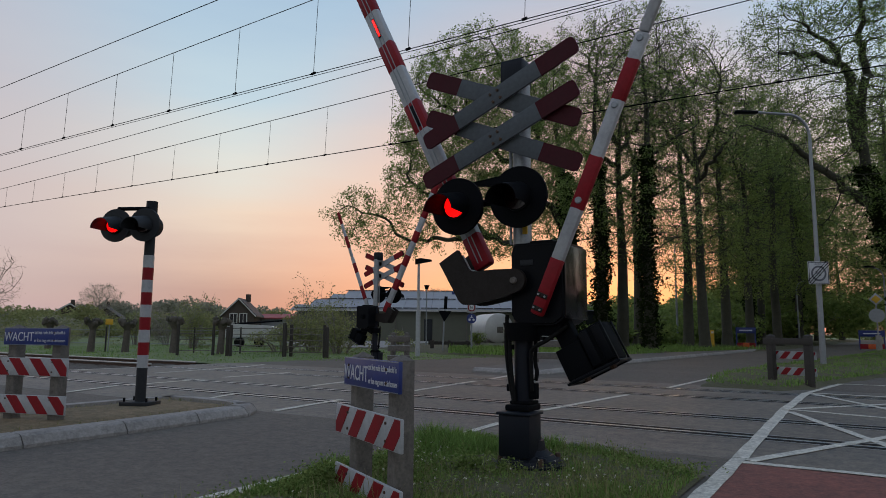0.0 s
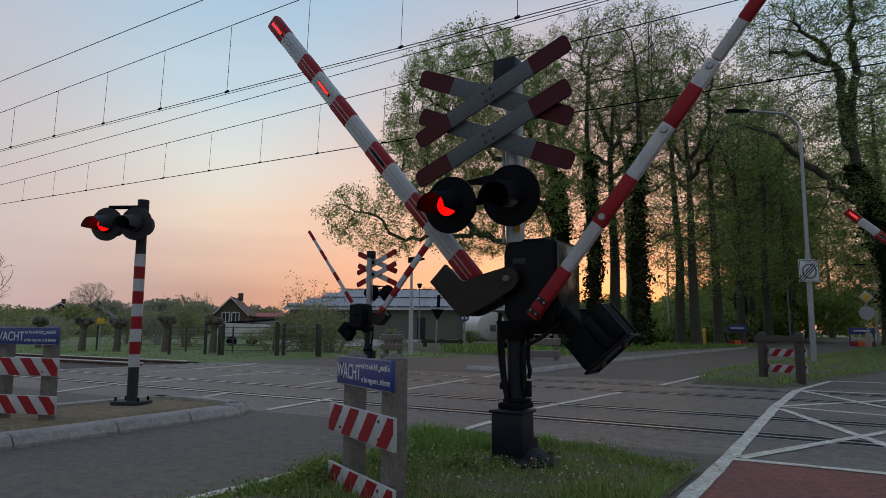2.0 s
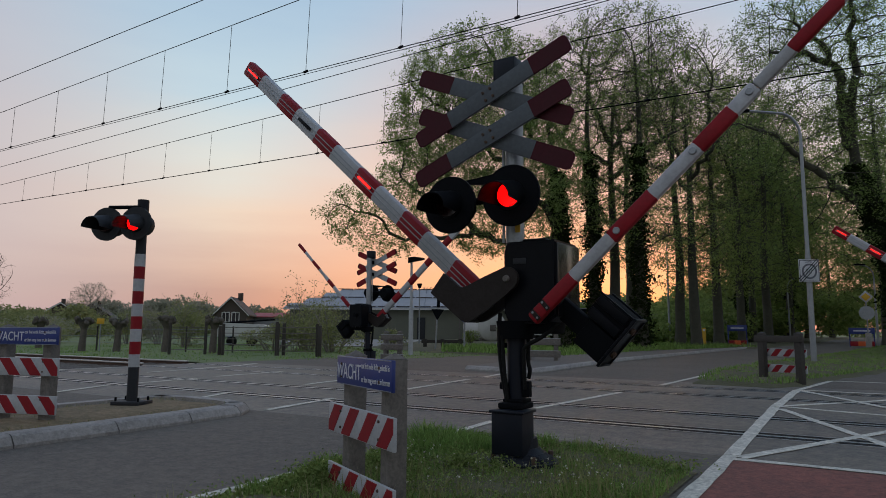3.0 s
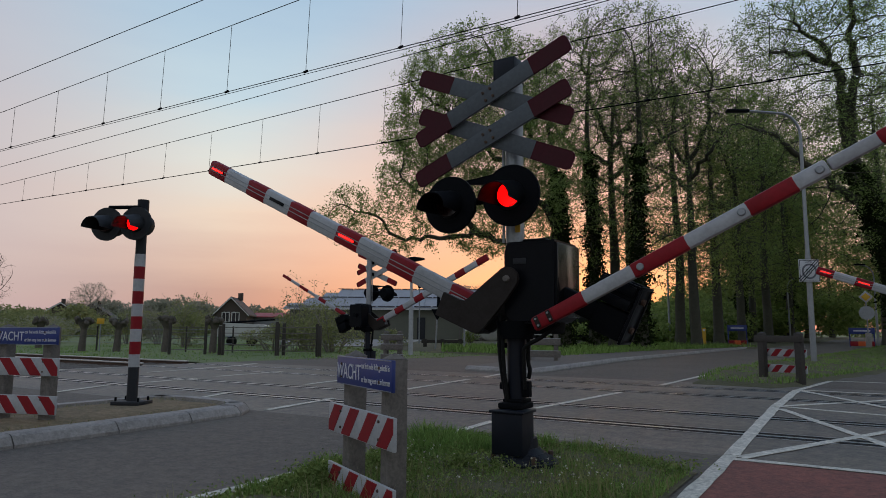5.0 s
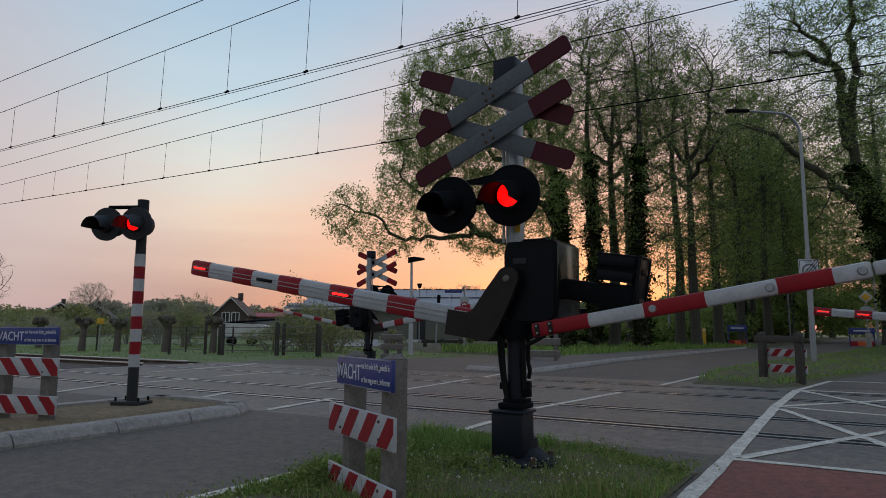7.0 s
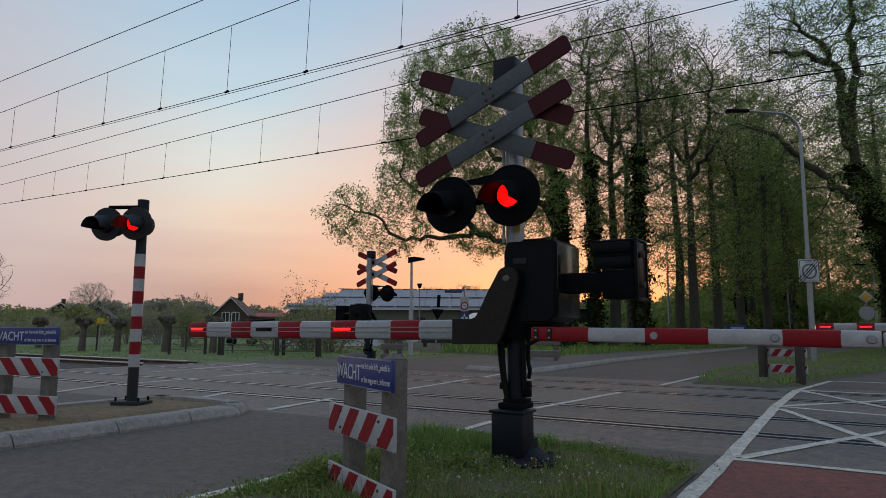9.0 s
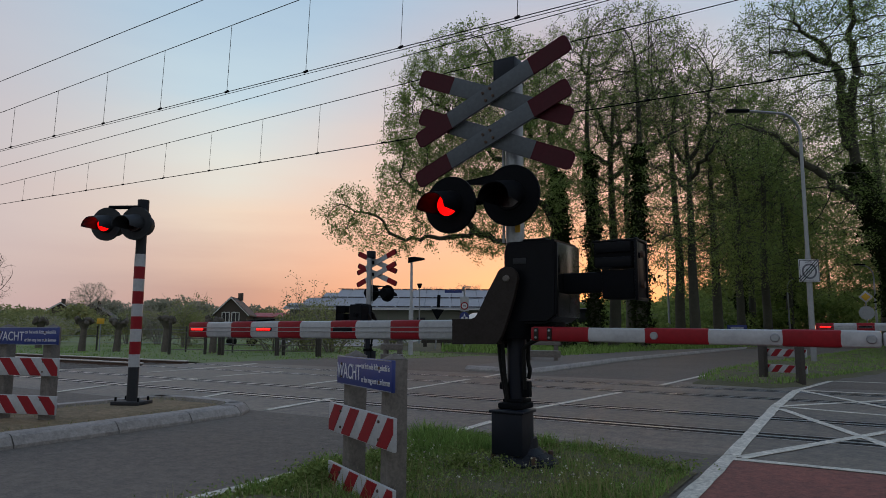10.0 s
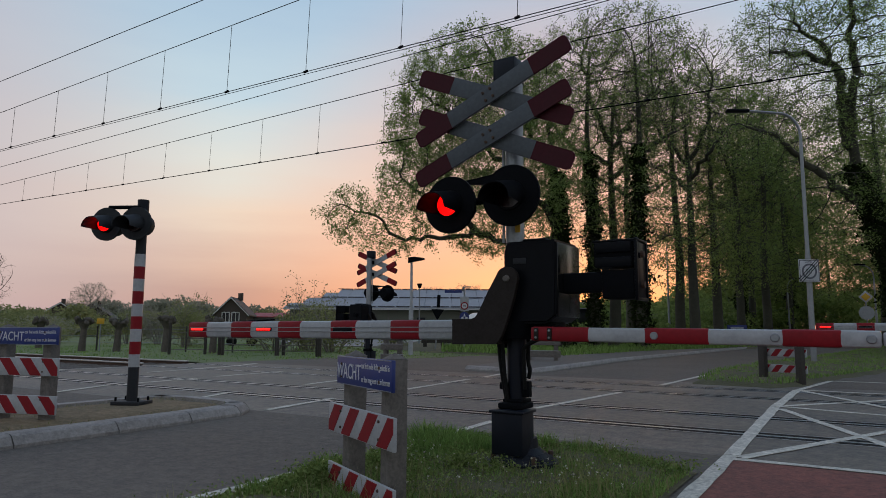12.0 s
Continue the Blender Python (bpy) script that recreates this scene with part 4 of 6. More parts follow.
f = plain_fence("roadside_fence", pose(6.77, 13.6, 0.08, 0, 0, -60), "dark posts with two red striped boards in the grass", 0.8, 0.93, ((0.14, 0.3), (0.46, 0.62)), True, True)
bm = B()
box(bm, (0, 0.02, 0.82), (1.05, 0.04, 0.13), 0.006)
part("top_rail", bm, WOOD_DARK, f, "dark top rail")
plain_fence("median_fence", pose(3.15, 21.3, 0.1, 0, 0, -16), "fence of grey posts with dark boards on the paving", 0.85, 1.2, ((0.1, 0.3), (0.48, 0.68), (0.85, 1.05)), False)
plain_fence("far_fence", pose(-1.62, 21.5, 0.0, 0, 0, -24), "weathered wooden warning fence beyond the tracks", 0.5, 0.98, ((0.08, 0.26), (0.4, 0.58), (0.7, 0.88)), False)
g = thing("marker_post", pose(2.85, 22.6, 0.1), "slim red and white banded marker post", "marker post")
for k in range(7):
    bm = B()
    rod(bm, (0, 0, 0.2 * k), (0, 0, 0.2 * k + 0.2), 0.055, 0.055, 14)
    part("band", bm, RED_PAINT if k % 2 == 0 else WHITE_PAINT, g, "red band" if k % 2 == 0 else "white band")

# ---- overhead wires ----


def wire(name, n, v0, z0, v1, z1, r, label):
    """A wire given by two of its points, drawn on over the whole line."""
    k = (z1 - z0) / (v1 - v0)
    bm = B()
    last = None
    for i in range(61):
        v = -90 + 150 * i / 60
        p = at(v, n, z0 + k * (v - v0))
        if last is not None:
            rod(bm, last, p, r, r, 6, False)
        last = p
    return solo(name, bm, BLACK_MATT, Matrix(), label, "overhead wire", "overhead wires", "structure", smooth=None)


def height(n, v0, z0, v1, z1, v):
    return z0 + (z1 - z0) / (v1 - v0) * (v - v0)


CONTACT_A, CARRY_A = (8.35, -19, 5.7, -2.9, 5.53), (8.35, -19.2, 6.74, -8.3, 6.99)
CONTACT_B, CARRY_B = (12.45, -28.0, 5.78, -9.8, 5.5), (12.45, -28.1, 6.55, -9.1, 6.85)
wire("contact_wire", *CONTACT_A, 0.008, "dark contact wire over the near track")
wire("contact_wire", 8.47, -19, 5.72, -2.9, 5.55, 0.006, "dark contact wire over the near track")
wire("carrying_wire", *CARRY_A, 0.008, "dark carrying wire over the near track")
wire("feeder_wire", 8.35, -19.3, 7.64, -11.0, 7.72, 0.009, "dark feeder wire high over the near track")
wire("contact_wire", *CONTACT_B, 0.011, "dark contact wire over the far track")
wire("carrying_wire", *CARRY_B, 0.010, "dark carrying wire over the far track")
wire("feeder_wire", 12.45, -28.2, 7.28, -4.8, 7.59, 0.010, "dark feeder wire over the far track")
for c, k, s, first, count in ((CONTACT_A, CARRY_A, 2.07, -22.6, 16), (CONTACT_B, CARRY_B, 2.1, -30.5, 18)):
    for i in range(count):
        v = first + s * i
        bm = B()
        rod(bm, at(v, c[0], height(*c, v)), at(v + 0.06, c[0], height(*k, v)), 0.005, 0.005, 5)
        rod(bm, at(v - 0.04, c[0], height(*c, v)), at(v + 0.04, c[0], height(*c, v) + 0.01), 0.025, 0.025, 6)
        solo("dropper_wire", bm, BLACK_MATT, Matrix(), "thin dropper between carrying and contact wire", "overhead wire", "dropper wires", "structure", smooth=None)

# ---- lamp posts and signs ----


def bent_lamp(m, h, reach, r, label, head=0.75, mat=None):
    """A lamp post whose top bends over into a level arm (towards -x)."""
    f = thing("street_lamp", m, label, "street lamp", "street lamps")
    mat = mat or POLE_GREY
    bm = B()
    rod(bm, (0, 0, -0.1), (0, 0, h * 0.42), r, r * 0.9, 16)
    rod(bm, (0, 0, h * 0.42), (0, 0, h - 0.75), r * 0.72, r * 0.55, 16)
    last = Vector((0, 0, h - 0.75))
    for i in range(1, 9):
        a = radians(11.25 * i)
        p = Vector((-0.7 * (1 - math.cos(a)), 0, h - 0.75 + 0.75 * math.sin(a)))
        rod(bm, last, p, r * 0.52, r * 0.5, 12, False)
        last = p
    end = Vector((-reach + head, 0, h + 0.06))
    rod(bm, last, end, r * 0.5, r * 0.42, 12)
    part("pole", bm, mat, f, "galvanised pole bent over at the top")
    bm = B()
    box(bm, (-reach + head / 2, 0, h + 0.05), (head, 0.22, 0.1), 0.035)
    part("lamp_head", bm, BLACK_PAINT, f, "flat dark lamp head")
    return f


lamp = bent_lamp(pose(11.78, 21.4, 0.1, 0, 0, 2), 8.12, 2.45, 0.092, "tall grey street lamp on the verge")
sg = thing("zone_sign", pose(11.72, 21.26, 2.62, 0, 0, 3), "square white sign ending the 30 zone, on the lamp post", "road sign")
bm = B()
box(bm, (0, 0, 0.36), (0.68, 0.025, 0.72), 0.012)
part("plate", bm, SIGN_FACE, sg)
bm = B()
for c, s in (((0, -0.015, 0.69), (0.62, 0.004, 0.014)), ((0, -0.015, 0.03), (0.62, 0.004, 0.014)), ((0.31, -0.015, 0.36), (0.014, 0.004, 0.66)), ((-0.31, -0.015, 0.36), (0.014, 0.004, 0.66))):
    box(bm, c, s)
part("rim", bm, BLACK_MATT, sg, "dark rim", smooth=None)
GREY_PRINT = material("grey_sign_print", (0.13, 0.14, 0.17), 0.6, bump=0.0)
bm = B()
ring = []
for i in range(36):
    a = 2 * math.pi * i / 36
    ring.append([bm.verts.new((rr * math.cos(a), yy, 0.34 + rr * math.sin(a))) for rr, yy in ((0.25, -0.0145), (0.19, -0.0145), (0.19, -0.0165), (0.25, -0.0165))])
for i in range(36):
    for k in range(4):
        bm.faces.new((ring[i][k], ring[i][(k + 1) % 4], ring[(i + 1) % 36][(k + 1) % 4], ring[(i + 1) % 36][k]))
part("grey_ring", bm, GREY_PRINT, sg, "grey ring", smooth=None)
letters("30", 0.22, GREY_PRINT, sg, pose(-0.125, -0.0155, 0.265))
letters("ZONE", 0.085, GREY_PRINT, sg, pose(-0.125, -0.0155, 0.615))
for o in (-0.05, 0.0, 0.05):
    bm = B()
    box(bm, (0, 0, 0), (0.92, 0.003, 0.024), m=pose(o, -0.0185, 0.36 - o, 0, -46, 0))
    part("cancel_bar", bm, BLACK_MATT, sg, "dark diagonal bar", smooth=None)

pr = thing("priority_sign", pose(24.7, 39.0, 0.12, 0, 0, -25), "yellow and white diamond sign over a round sign on a post", "road sign")
bm = B()
rod(bm, (0, 0, 0), (0, 0, 3.3), 0.04, 0.04, 12)
part("pole", bm, POLE_GREY, pr)
bm = B()
box(bm, (0, -0.05, 0.4), (0.3, 0.2, 0.95), 0.02)
part("cabinet", bm, CONCRETE, pr, "pale concrete foot block")
bm = B()
box(bm, (0, 0, 0), (0.52, 0.02, 0.52), 0.01, m=pose(0, -0.06, 2.95, 0, 45, 0))
part("diamond_plate", bm, WHITE_PAINT, pr, "white diamond plate")
bm = B()
box(bm, (0, 0, 0), (0.34, 0.006, 0.34), 0.002, m=pose(0, -0.074, 2.95, 0, 45, 0))
part("diamond_centre", bm, YELLOW_PAINT, pr, "yellow centre")
bm = B()
rod(bm, (0, -0.05, 2.02), (0, -0.07, 2.02), 0.4, 0.4, 32)
part("round_plate", bm, POLE_GREY, pr, "round grey back of a sign")


def info_board(m, label, w=1.1, h=1.35):
    f = thing("info_board", m, label, "notice board", "blue boards")
    for x in (-w / 2, w / 2):
        bm = B()
        rod(bm, (x, 0, 0), (x, 0, h), 0.04, 0.04, 10)
        part("leg", bm, BLUE_SIGN, f, "dark blue leg")
    bm = B()
    box(bm, (0, 0, h - 0.2), (w + 0.1, 0.06, 0.38), 0.01)
    p = part("panel", bm, BLUE_SIGN, f, "blue panel")
    bm = B()
    box(bm, (0, -0.034, h - 0.2), (w * 0.7, 0.004, 0.07))
    part("text_bar", bm, SIGN_WHITE, p, "white bar of small writing", smooth=None)
    for k, mat in ((0, RED_PAINT), (1, ORANGE_PAINT), (2, RED_PAINT)):
        bm = B()
        box(bm, (-w / 3 + k * w / 3, -0.02, 0.2), (w / 3, 0.06, 0.3), 0.01)
        part("marker_block", bm, mat, f, "red block" if k != 1 else "orange block")
    return f


info_board(pose(19.3, 44.0, 0.1, 0, 0, -22), "blue notice board with red blocks at the wood's edge")
info_board(pose(26.2, 42.0, 0.1, 0, 0, -28), "blue board beside the road under the trees", 1.3, 1.2)
yp = thing("yellow_post", pose(16.3, 42.0, 0.05), "yellow marker post by the kerb", "marker post")
bm = B()
box(bm, (0, 0, 0.6), (0.24, 0.24, 1.2), 0.02)
part("shaft", bm, YELLOW_PAINT, yp)
bm = B()
box(bm, (0, -0.124, 1.05), (0.15, 0.006, 0.12))
part("badge", bm, SIGN_WHITE, yp, "small pale badge", smooth=None)

pole_lamp = thing("path_lamp", pose(-1.33, 28.2, 0.0), "white lamp post with a flat head", "street lamp", "street lamps")
bm = B()
rod(bm, (0, 0, 0), (0, 0, 1.9), 0.1, 0.1, 14)
rod(bm, (0, 0, 1.9), (0, 0, 3.9), 0.065, 0.05, 14)
part("pole", bm, WHITE_PAINT, pole_lamp)
bm = B()
prism(bm, [(-0.15, 3.86), (0.55, 4.0), (0.55, 4.06), (0.1, 4.12), (-0.15, 4.08)], -0.12, 0.12)
part("lamp_head", bm, BLACK_MATT, pole_lamp, "flat dark lamp head")
l2 = thing("yard_lamp", pose(-1.6, 46.0, 0.0), "small lantern on a thin pole", "street lamp", "street lamps")
bm = B()
rod(bm, (0, 0, 0), (0, 0, 3.9), 0.05, 0.04, 10)
part("pole", bm, POLE_GREY, l2)
bm = B()
rod(bm, (0, 0, 3.9), (0, 0, 4.2), 0.1, 0.2, 10)
part("lantern", bm, BLACK_MATT, l2)

sp = thing("street_sign_post", pose(1.07, 33.0, 0.0), "post with zone sign, blue cycle sign and street plate", "road sign")
bm = B()
rod(bm, (0, 0, 0), (0, 0, 3.05), 0.045, 0.045, 12)
rod(bm, (0, 0, 3.05), (-0.1, 0, 3.1), 0.1, 0.14, 10)
part("pole", bm, POLE_GREY, sp)
bm = B()
box(bm, (-0.55, 0, 2.93), (0.85, 0.02, 0.14), 0.004)
part("street_plate", bm, BLUE_SIGN, sp, "blue street plate")
bm = B()
box(bm, (0.0, -0.06, 2.32), (0.42, 0.02, 0.72), 0.01)
zp = part("zone_plate", bm, WHITE_PAINT, sp, "white zone plate")
bm = B()
rod(bm, (0, -0.07, 2.22), (0, -0.076, 2.22), 0.19, 0.19, 28)
part("red_ring", bm, RED_PAINT, zp, "red ring")
bm = B()
rod(bm, (0, -0.0765, 2.22), (0, -0.081, 2.22), 0.135, 0.135, 28)
part("ring_centre", bm, SIGN_WHITE, zp, "white middle")
letters("30", 0.16, BLACK_MATT, zp, pose(-0.09, -0.083, 2.165))
bm = B()
rod(bm, (0, -0.05, 1.68), (0, -0.07, 1.68), 0.24, 0.24, 28)
bp = part("cycle_plate", bm, BLUE_SIGN, sp, "round blue plate with a white sign")
bm = B()
for x in (-0.1, 0.1):
    rod(bm, (x, -0.071, 1.62), (x, -0.076, 1.62), 0.06, 0.06, 12)
box(bm, (0, -0.073, 1.72), (0.16, 0.004, 0.03))
box(bm, (0, -0.073, 1.79), (0.05, 0.004, 0.09))
part("white_symbol", bm, SIGN_WHITE, bp, "white symbol", smooth=None)
ts = thing("give_way_sign", pose(-0.35, 33.0, 0.0, 0, 3, 0), "grey back of a triangular sign on a leaning post", "road sign")
bm = B()
rod(bm, (0, 0, 0), (0, 0, 2.75), 0.04, 0.04, 12)
part("pole", bm, POLE_GREY, ts)
bm = B()
prism(bm, [(-0.32, 2.05), (0.32, 2.05), (0.0, 1.5)], -0.06, -0.045)
part("triangle_plate", bm, BLACK_MATT, ts, "dark triangular plate", smooth=None)
bm = B()
box(bm, (0.02, -0.05, 2.45), (0.16, 0.02, 0.62), 0.005)
part("small_plate", bm, BLACK_MATT, ts, "narrow dark plate")
lr = thing("low_rail", pose(0.0, 36.5, 0.0), "low dark wooden rail on short posts", "fence")
for x in (-0.95, 0.0, 0.95):
    bm = B()
    box(bm, (x, 0, 0.25), (0.2, 0.2, 0.62), 0.01)
    part("post", bm, WOOD_DARK, lr)
bm = B()
box(bm, (0, 0, 0.42), (2.3, 0.12, 0.18), 0.01)
part("beam", bm, WOOD_DARK, lr)
ys = thing("yellow_sign", pose(-15.4, 30.2, 0.0), "small yellow sign on a thin post in the meadow", "sign")
bm = B()
rod(bm, (0, 0.03, 0), (0, 0.03, 1.3), 0.025, 0.025, 8)
part("pole", bm, POLE_GREY, ys)
bm = B()
box(bm, (0, 0, 1.36), (0.34, 0.02, 0.24), 0.004)
part("plate", bm, YELLOW_PAINT, ys)
bent_lamp(pose(16.9, 50, 0, 0, 0, 180), 8.0, 2.0, 0.09, "tall grey street lamp between the trees")
bent_lamp(pose(30.0, 58, 0, 0, 0, 180), 5.6, 1.4, 0.08, "grey street lamp deep in the wood")
bent_lamp(pose(28.5, 44, 0, 0, 0, 5), 5.4, 1.3, 0.08, "thin grey street lamp by the far road")

# ---- pasture fence and gate beyond the tracks ----
def gate(m, label, w, h=1.15):
    f = thing("field_gate", m, label, "gate", "field gates")
    for x in (-w / 2, w / 2):
        bm = B()
        rod(bm, (x, 0, -0.1), (x, 0, h + 0.1), 0.06, 0.06, 10)
        part("post", bm, WOOD_DARK, f)
    for k in range(5):
        bm = B()
        z = 0.2 + k * (h - 0.25) / 4
        rod(bm, (-w / 2, 0, z), (w / 2, 0, z), 0.014, 0.014, 8)
        part("bar", bm, DARK_CONCRETE, f, "thin grey bar")
    return f


gate(pose(-10.3, 27.2, 0, 0, 0, 6), "grey field gate beside a dark post", 1.4)
gate(pose(-7.6, 26.6, 0, 0, 0, 4), "wide grey field gate at the meadow", 2.1)
gate(pose(-5.6, 26.0, 0, 0, 0, 4), "grey field gate behind the barrier", 1.5)
for x, y, hh in ((-8.9, 26.9, 1.2), (-6.45, 26.2, 1.35), (-6.2, 26.3, 1.3), (-4.7, 25.8, 1.2)):
    bm = B()
    box(bm, (0, 0, hh / 2), (0.12, 0.12, hh), 0.012)
    solo("gate_post", bm, WOOD_DARK, pose(x, y, -0.03), "stout dark wooden gate post", "post", "gate posts")
pf = thing("pasture_fence", pose(-22, 32.5, -0.05, 0, 0, -12), "wire fence on thin posts along the meadow", "fence")
for k in range(11):
    bm = B()
    rod(bm, (-10 + k * 2.3, 0, 0), (-10 + k * 2.3, 0, 1.2), 0.04, 0.035, 8)
    part("post", bm, WOOD_DARK, pf)
for z in (0.45, 0.75, 1.05):
    bm = B()
    rod(bm, (-10, 0, z), (13, 0, z), 0.009, 0.009, 5)
    part("wire", bm, POLE_GREY, pf, "thin fence wire")

# ---- buildings in the distance ----
barn = thing("barn", pose(-3.2, 70, 0, 0, 0, 0), "long low barn with a grey sheet roof and green-grey walls", "barn")
bm = B()
box(bm, (0, 0.15, 1.6), (25.6, 0.3, 3.2))
part("front_wall", bm, BARN_WALL, barn, smooth=None)
bm = B()
prism(bm, [(0.3, 0), (20, 0), (20, 3.1), (0.3, 3.1)], -12.8, -12.5, "x")
prism(bm, [(0.3, 0), (20, 0), (20, 3.2), (10, 5.6), (0.3, 3.2)], 12.5, 12.8, "x")
part("gable", bm, BARN_WALL, barn, smooth=None)
for k in range(18):
    x = -12.6 + 1.46 * k
    bm = B()
    f = min(1.0, (k + 0.7) / 3.4)   # the hip at the west end
    prism(bm, [(-0.5, 3.15), (-0.5 + 10.5 * f, 3.15 + 2.53 * f), (-0.5 + 10.5 * f, 3.28 + 2.52 * f), (-0.5, 3.28)], x - 0.715, x + 0.715, "x")
    part("roof_sheet", bm, ROOF_SHEET, barn, smooth=None)
bm = B()
prism(bm, [(10, 5.6), (20.5, 3.1), (20.5, 3.2), (10, 5.75)], -8.6, 13.3, "x")
part("back_roof", bm, ROOF_SHEET, barn, smooth=None)
for f0 in (0.03, 0.5, 0.985):
    y, z = -0.5 + 10.5 * f0, 3.28 + 2.52 * f0
    for k in range(0 if f0 < 0.1 else 1 if f0 < 0.6 else 2, 14):
        bm = B()
        box(bm, (-12.2 + 1.9 * k, y, z + 0.08), (1.75, 0.22, 0.08))
        part("roof_strip", bm, ROOF_TILE, barn, "dark strip along the roof", smooth=None)
bm = B()
box(bm, (0, -0.55, 3.15), (26.8, 0.16, 0.16))
part("gutter", bm, TANK_WHITE, barn, "pale gutter", smooth=None)
bm = B()
box(bm, (0.95, -0.03, 1.15), (0.85, 0.08, 2.3), 0.02)
part("door", bm, FADED_BLACK, barn, "dark door")
for k in range(11):
    bm = B()
    box(bm, (-12.4 + 2.48 * k, -0.03, 1.6), (0.1, 0.06, 3.1))
    part("wall_rib", bm, DARK_CONCRETE, barn, smooth=None)
bm = B()
prism(bm, [(-9, 42), (14, 42), (16, 70), (-18, 70)], -0.04, 0.0, "z")
solo("yard", bm, CONCRETE, pose(0, 0, 0.02), "pale concrete farm yard before the barn", "yard", kind="structure", smooth=None)


def house(m, w, d, h, ridge, label, roof=ROOF_TILE, trim=True, windows=((-0.9, 1.0), (0.9, 1.0))):
    f = thing("farm_house", m, label, "house", "farm houses")
    bm = B()
    prism(bm, [(-w / 2, 0), (w / 2, 0), (w / 2, h), (0, ridge), (-w / 2, h)], 0, d)
    part("wall", bm, BRICK_WALL, f, smooth=None)
    for s in (-1, 1):
        bm = B()
        prism(bm, [(0, ridge + 0.03), (s * (w / 2 + 0.35), h - 0.25), (s * (w / 2 + 0.35), h - 0.08), (0, ridge + 0.22)], -0.25, d + 0.25)
        part("roof", bm, roof, f, smooth=None)
        if trim:
            bm = B()
            prism(bm, [(0, ridge - 0.02), (s * (w / 2 + 0.3), h - 0.28), (s * (w / 2 + 0.3), h - 0.1), (0, ridge + 0.18)], -0.33, -0.27)
            part("barge_board", bm, TANK_WHITE, f, "white barge board", smooth=None)
    bm = B()
    box(bm, (0.4, d * 0.7, ridge + 0.4), (0.6, 0.6, 1.0), 0.02)
    part("chimney", bm, BRICK_WALL, f)
    for x, z in windows:
        bm = B()
        for c, s in (((x - 0.45, -0.04, z + 0.6), (0.1, 0.1, 1.3)), ((x + 0.45, -0.04, z + 0.6), (0.1, 0.1, 1.3)), ((x, -0.04, z + 1.2), (1.0, 0.1, 0.1)), ((x, -0.04, z), (1.0, 0.1, 0.1)), ((x, -0.04, z + 0.6), (0.06, 0.1, 1.2))):
            box(bm, c, s)
        fr = part("window_frame", bm, TANK_WHITE, f, "white window frame", smooth=None)
        bm = B()
        box(bm, (x, 0.0, z + 0.6), (0.85, 0.04, 1.15))
        part("pane", bm, GLASS_DARK, fr, "dark pane", smooth=None)
    return f


house(pose(-26.9, 85, 0, 0, 0, 8), 3.9, 7, 2.9, 4.9, "brick farmhouse with dark roof and white barge boards", windows=((-0.6, 1.9), (0.6, 1.9)))
house(pose(-56, 98, 0, 0, 0, 30), 7, 9, 2.4, 4.6, "low house with a dark tiled roof", trim=True, windows=((-1.2, 0.9), (1.2, 0.9)))
house(pose(-63, 120, 0, 0, 0, 20), 8, 10, 2.6, 5.2, "distant farmhouse with dark roof among bushes", trim=False)
rs = thing("red_roof_shed", pose(-23.6, 92, 0), "long shed with a red sheet roof", "shed")
bm = B()
box(bm, (0, 3, 1.3), (5.6, 6, 2.7))
part("wall", bm, ROOF_SHEET, rs, smooth=None)
bm = B()
prism(bm, [(-0.4, 2.6), (3.2, 3.15), (6.6, 2.6), (6.6, 2.72), (3.2, 3.32), (-0.4, 2.72)], -3.0, 3.0, "x")
part("roof", bm, ROOF_RED, rs, smooth=None)
tr = thing("covered_trailer", pose(-12.2, 41.5, 0.0, 0, 0, 3), "trailer under a pale grey tarpaulin", "trailer")
bm = B()
prism(bm, [(-1.75, 0.55), (1.75, 0.5), (1.8, 1.1), (1.2, 1.3), (-1.3, 1.42), (-1.8, 1.15)], -0.8, 0.8)
bmesh.ops.bevel(bm, geom=list(bm.edges), offset=0.08, segments=2, affect="EDGES")
part("tarpaulin", bm, TANK_WHITE, tr, "pale grey tarpaulin")
for x in (-0.6, 0.6):
    bm = B()
    rod(bm, (x, -0.85, 0.3), (x, -0.65, 0.3), 0.3, 0.3, 18)
    part("wheel", bm, RUBBER, tr, "black wheel")
bm = B()
rod(bm, (1.5, 0, 0.5), (3.0, 0, 0.35), 0.05, 0.04, 8)
rod(bm, (-1.2, 0, 1.4), (1.8, 0, 1.62), 0.07, 0.05, 8)
part("drawbar", bm, BLACK_MATT, tr)
tk = thing("milk_tank", pose(4.05, 55, 0.0, 0, 0, 14), "white round tank lying on feet in the yard", "tank")
bm = B()
rod(bm, (0, 0, 1.35), (0, 4.5, 1.35), 1.2, 1.2, 40)
rod(bm, (0, -0.22, 1.35), (0, 0, 1.35), 0.8, 1.2, 40)
part("tank", bm, TANK_WHITE, tk)
bm = B()
box(bm, (0, -0.24, 1.2), (0.5, 0.05, 0.5), 0.05)
part("hatch", bm, DARK_CONCRETE, tk, "grey hatch")
for y in (0.8, 3.6):
    bm = B()
    box(bm, (0, y, 0.2), (1.6, 0.3, 0.45), 0.03)
    part("foot", bm, DARK_CONCRETE, tk)
vh = thing("parked_lorry", pose(11.6, 56, 0, 0, 0, 20), "dark lorry parked behind the trees", "lorry")
bm = B()
box(bm, (0, 1.0, 1.7), (2.3, 2.0, 2.4), 0.15)
part("cab", bm, BLACK_PAINT, vh)
bm = B()
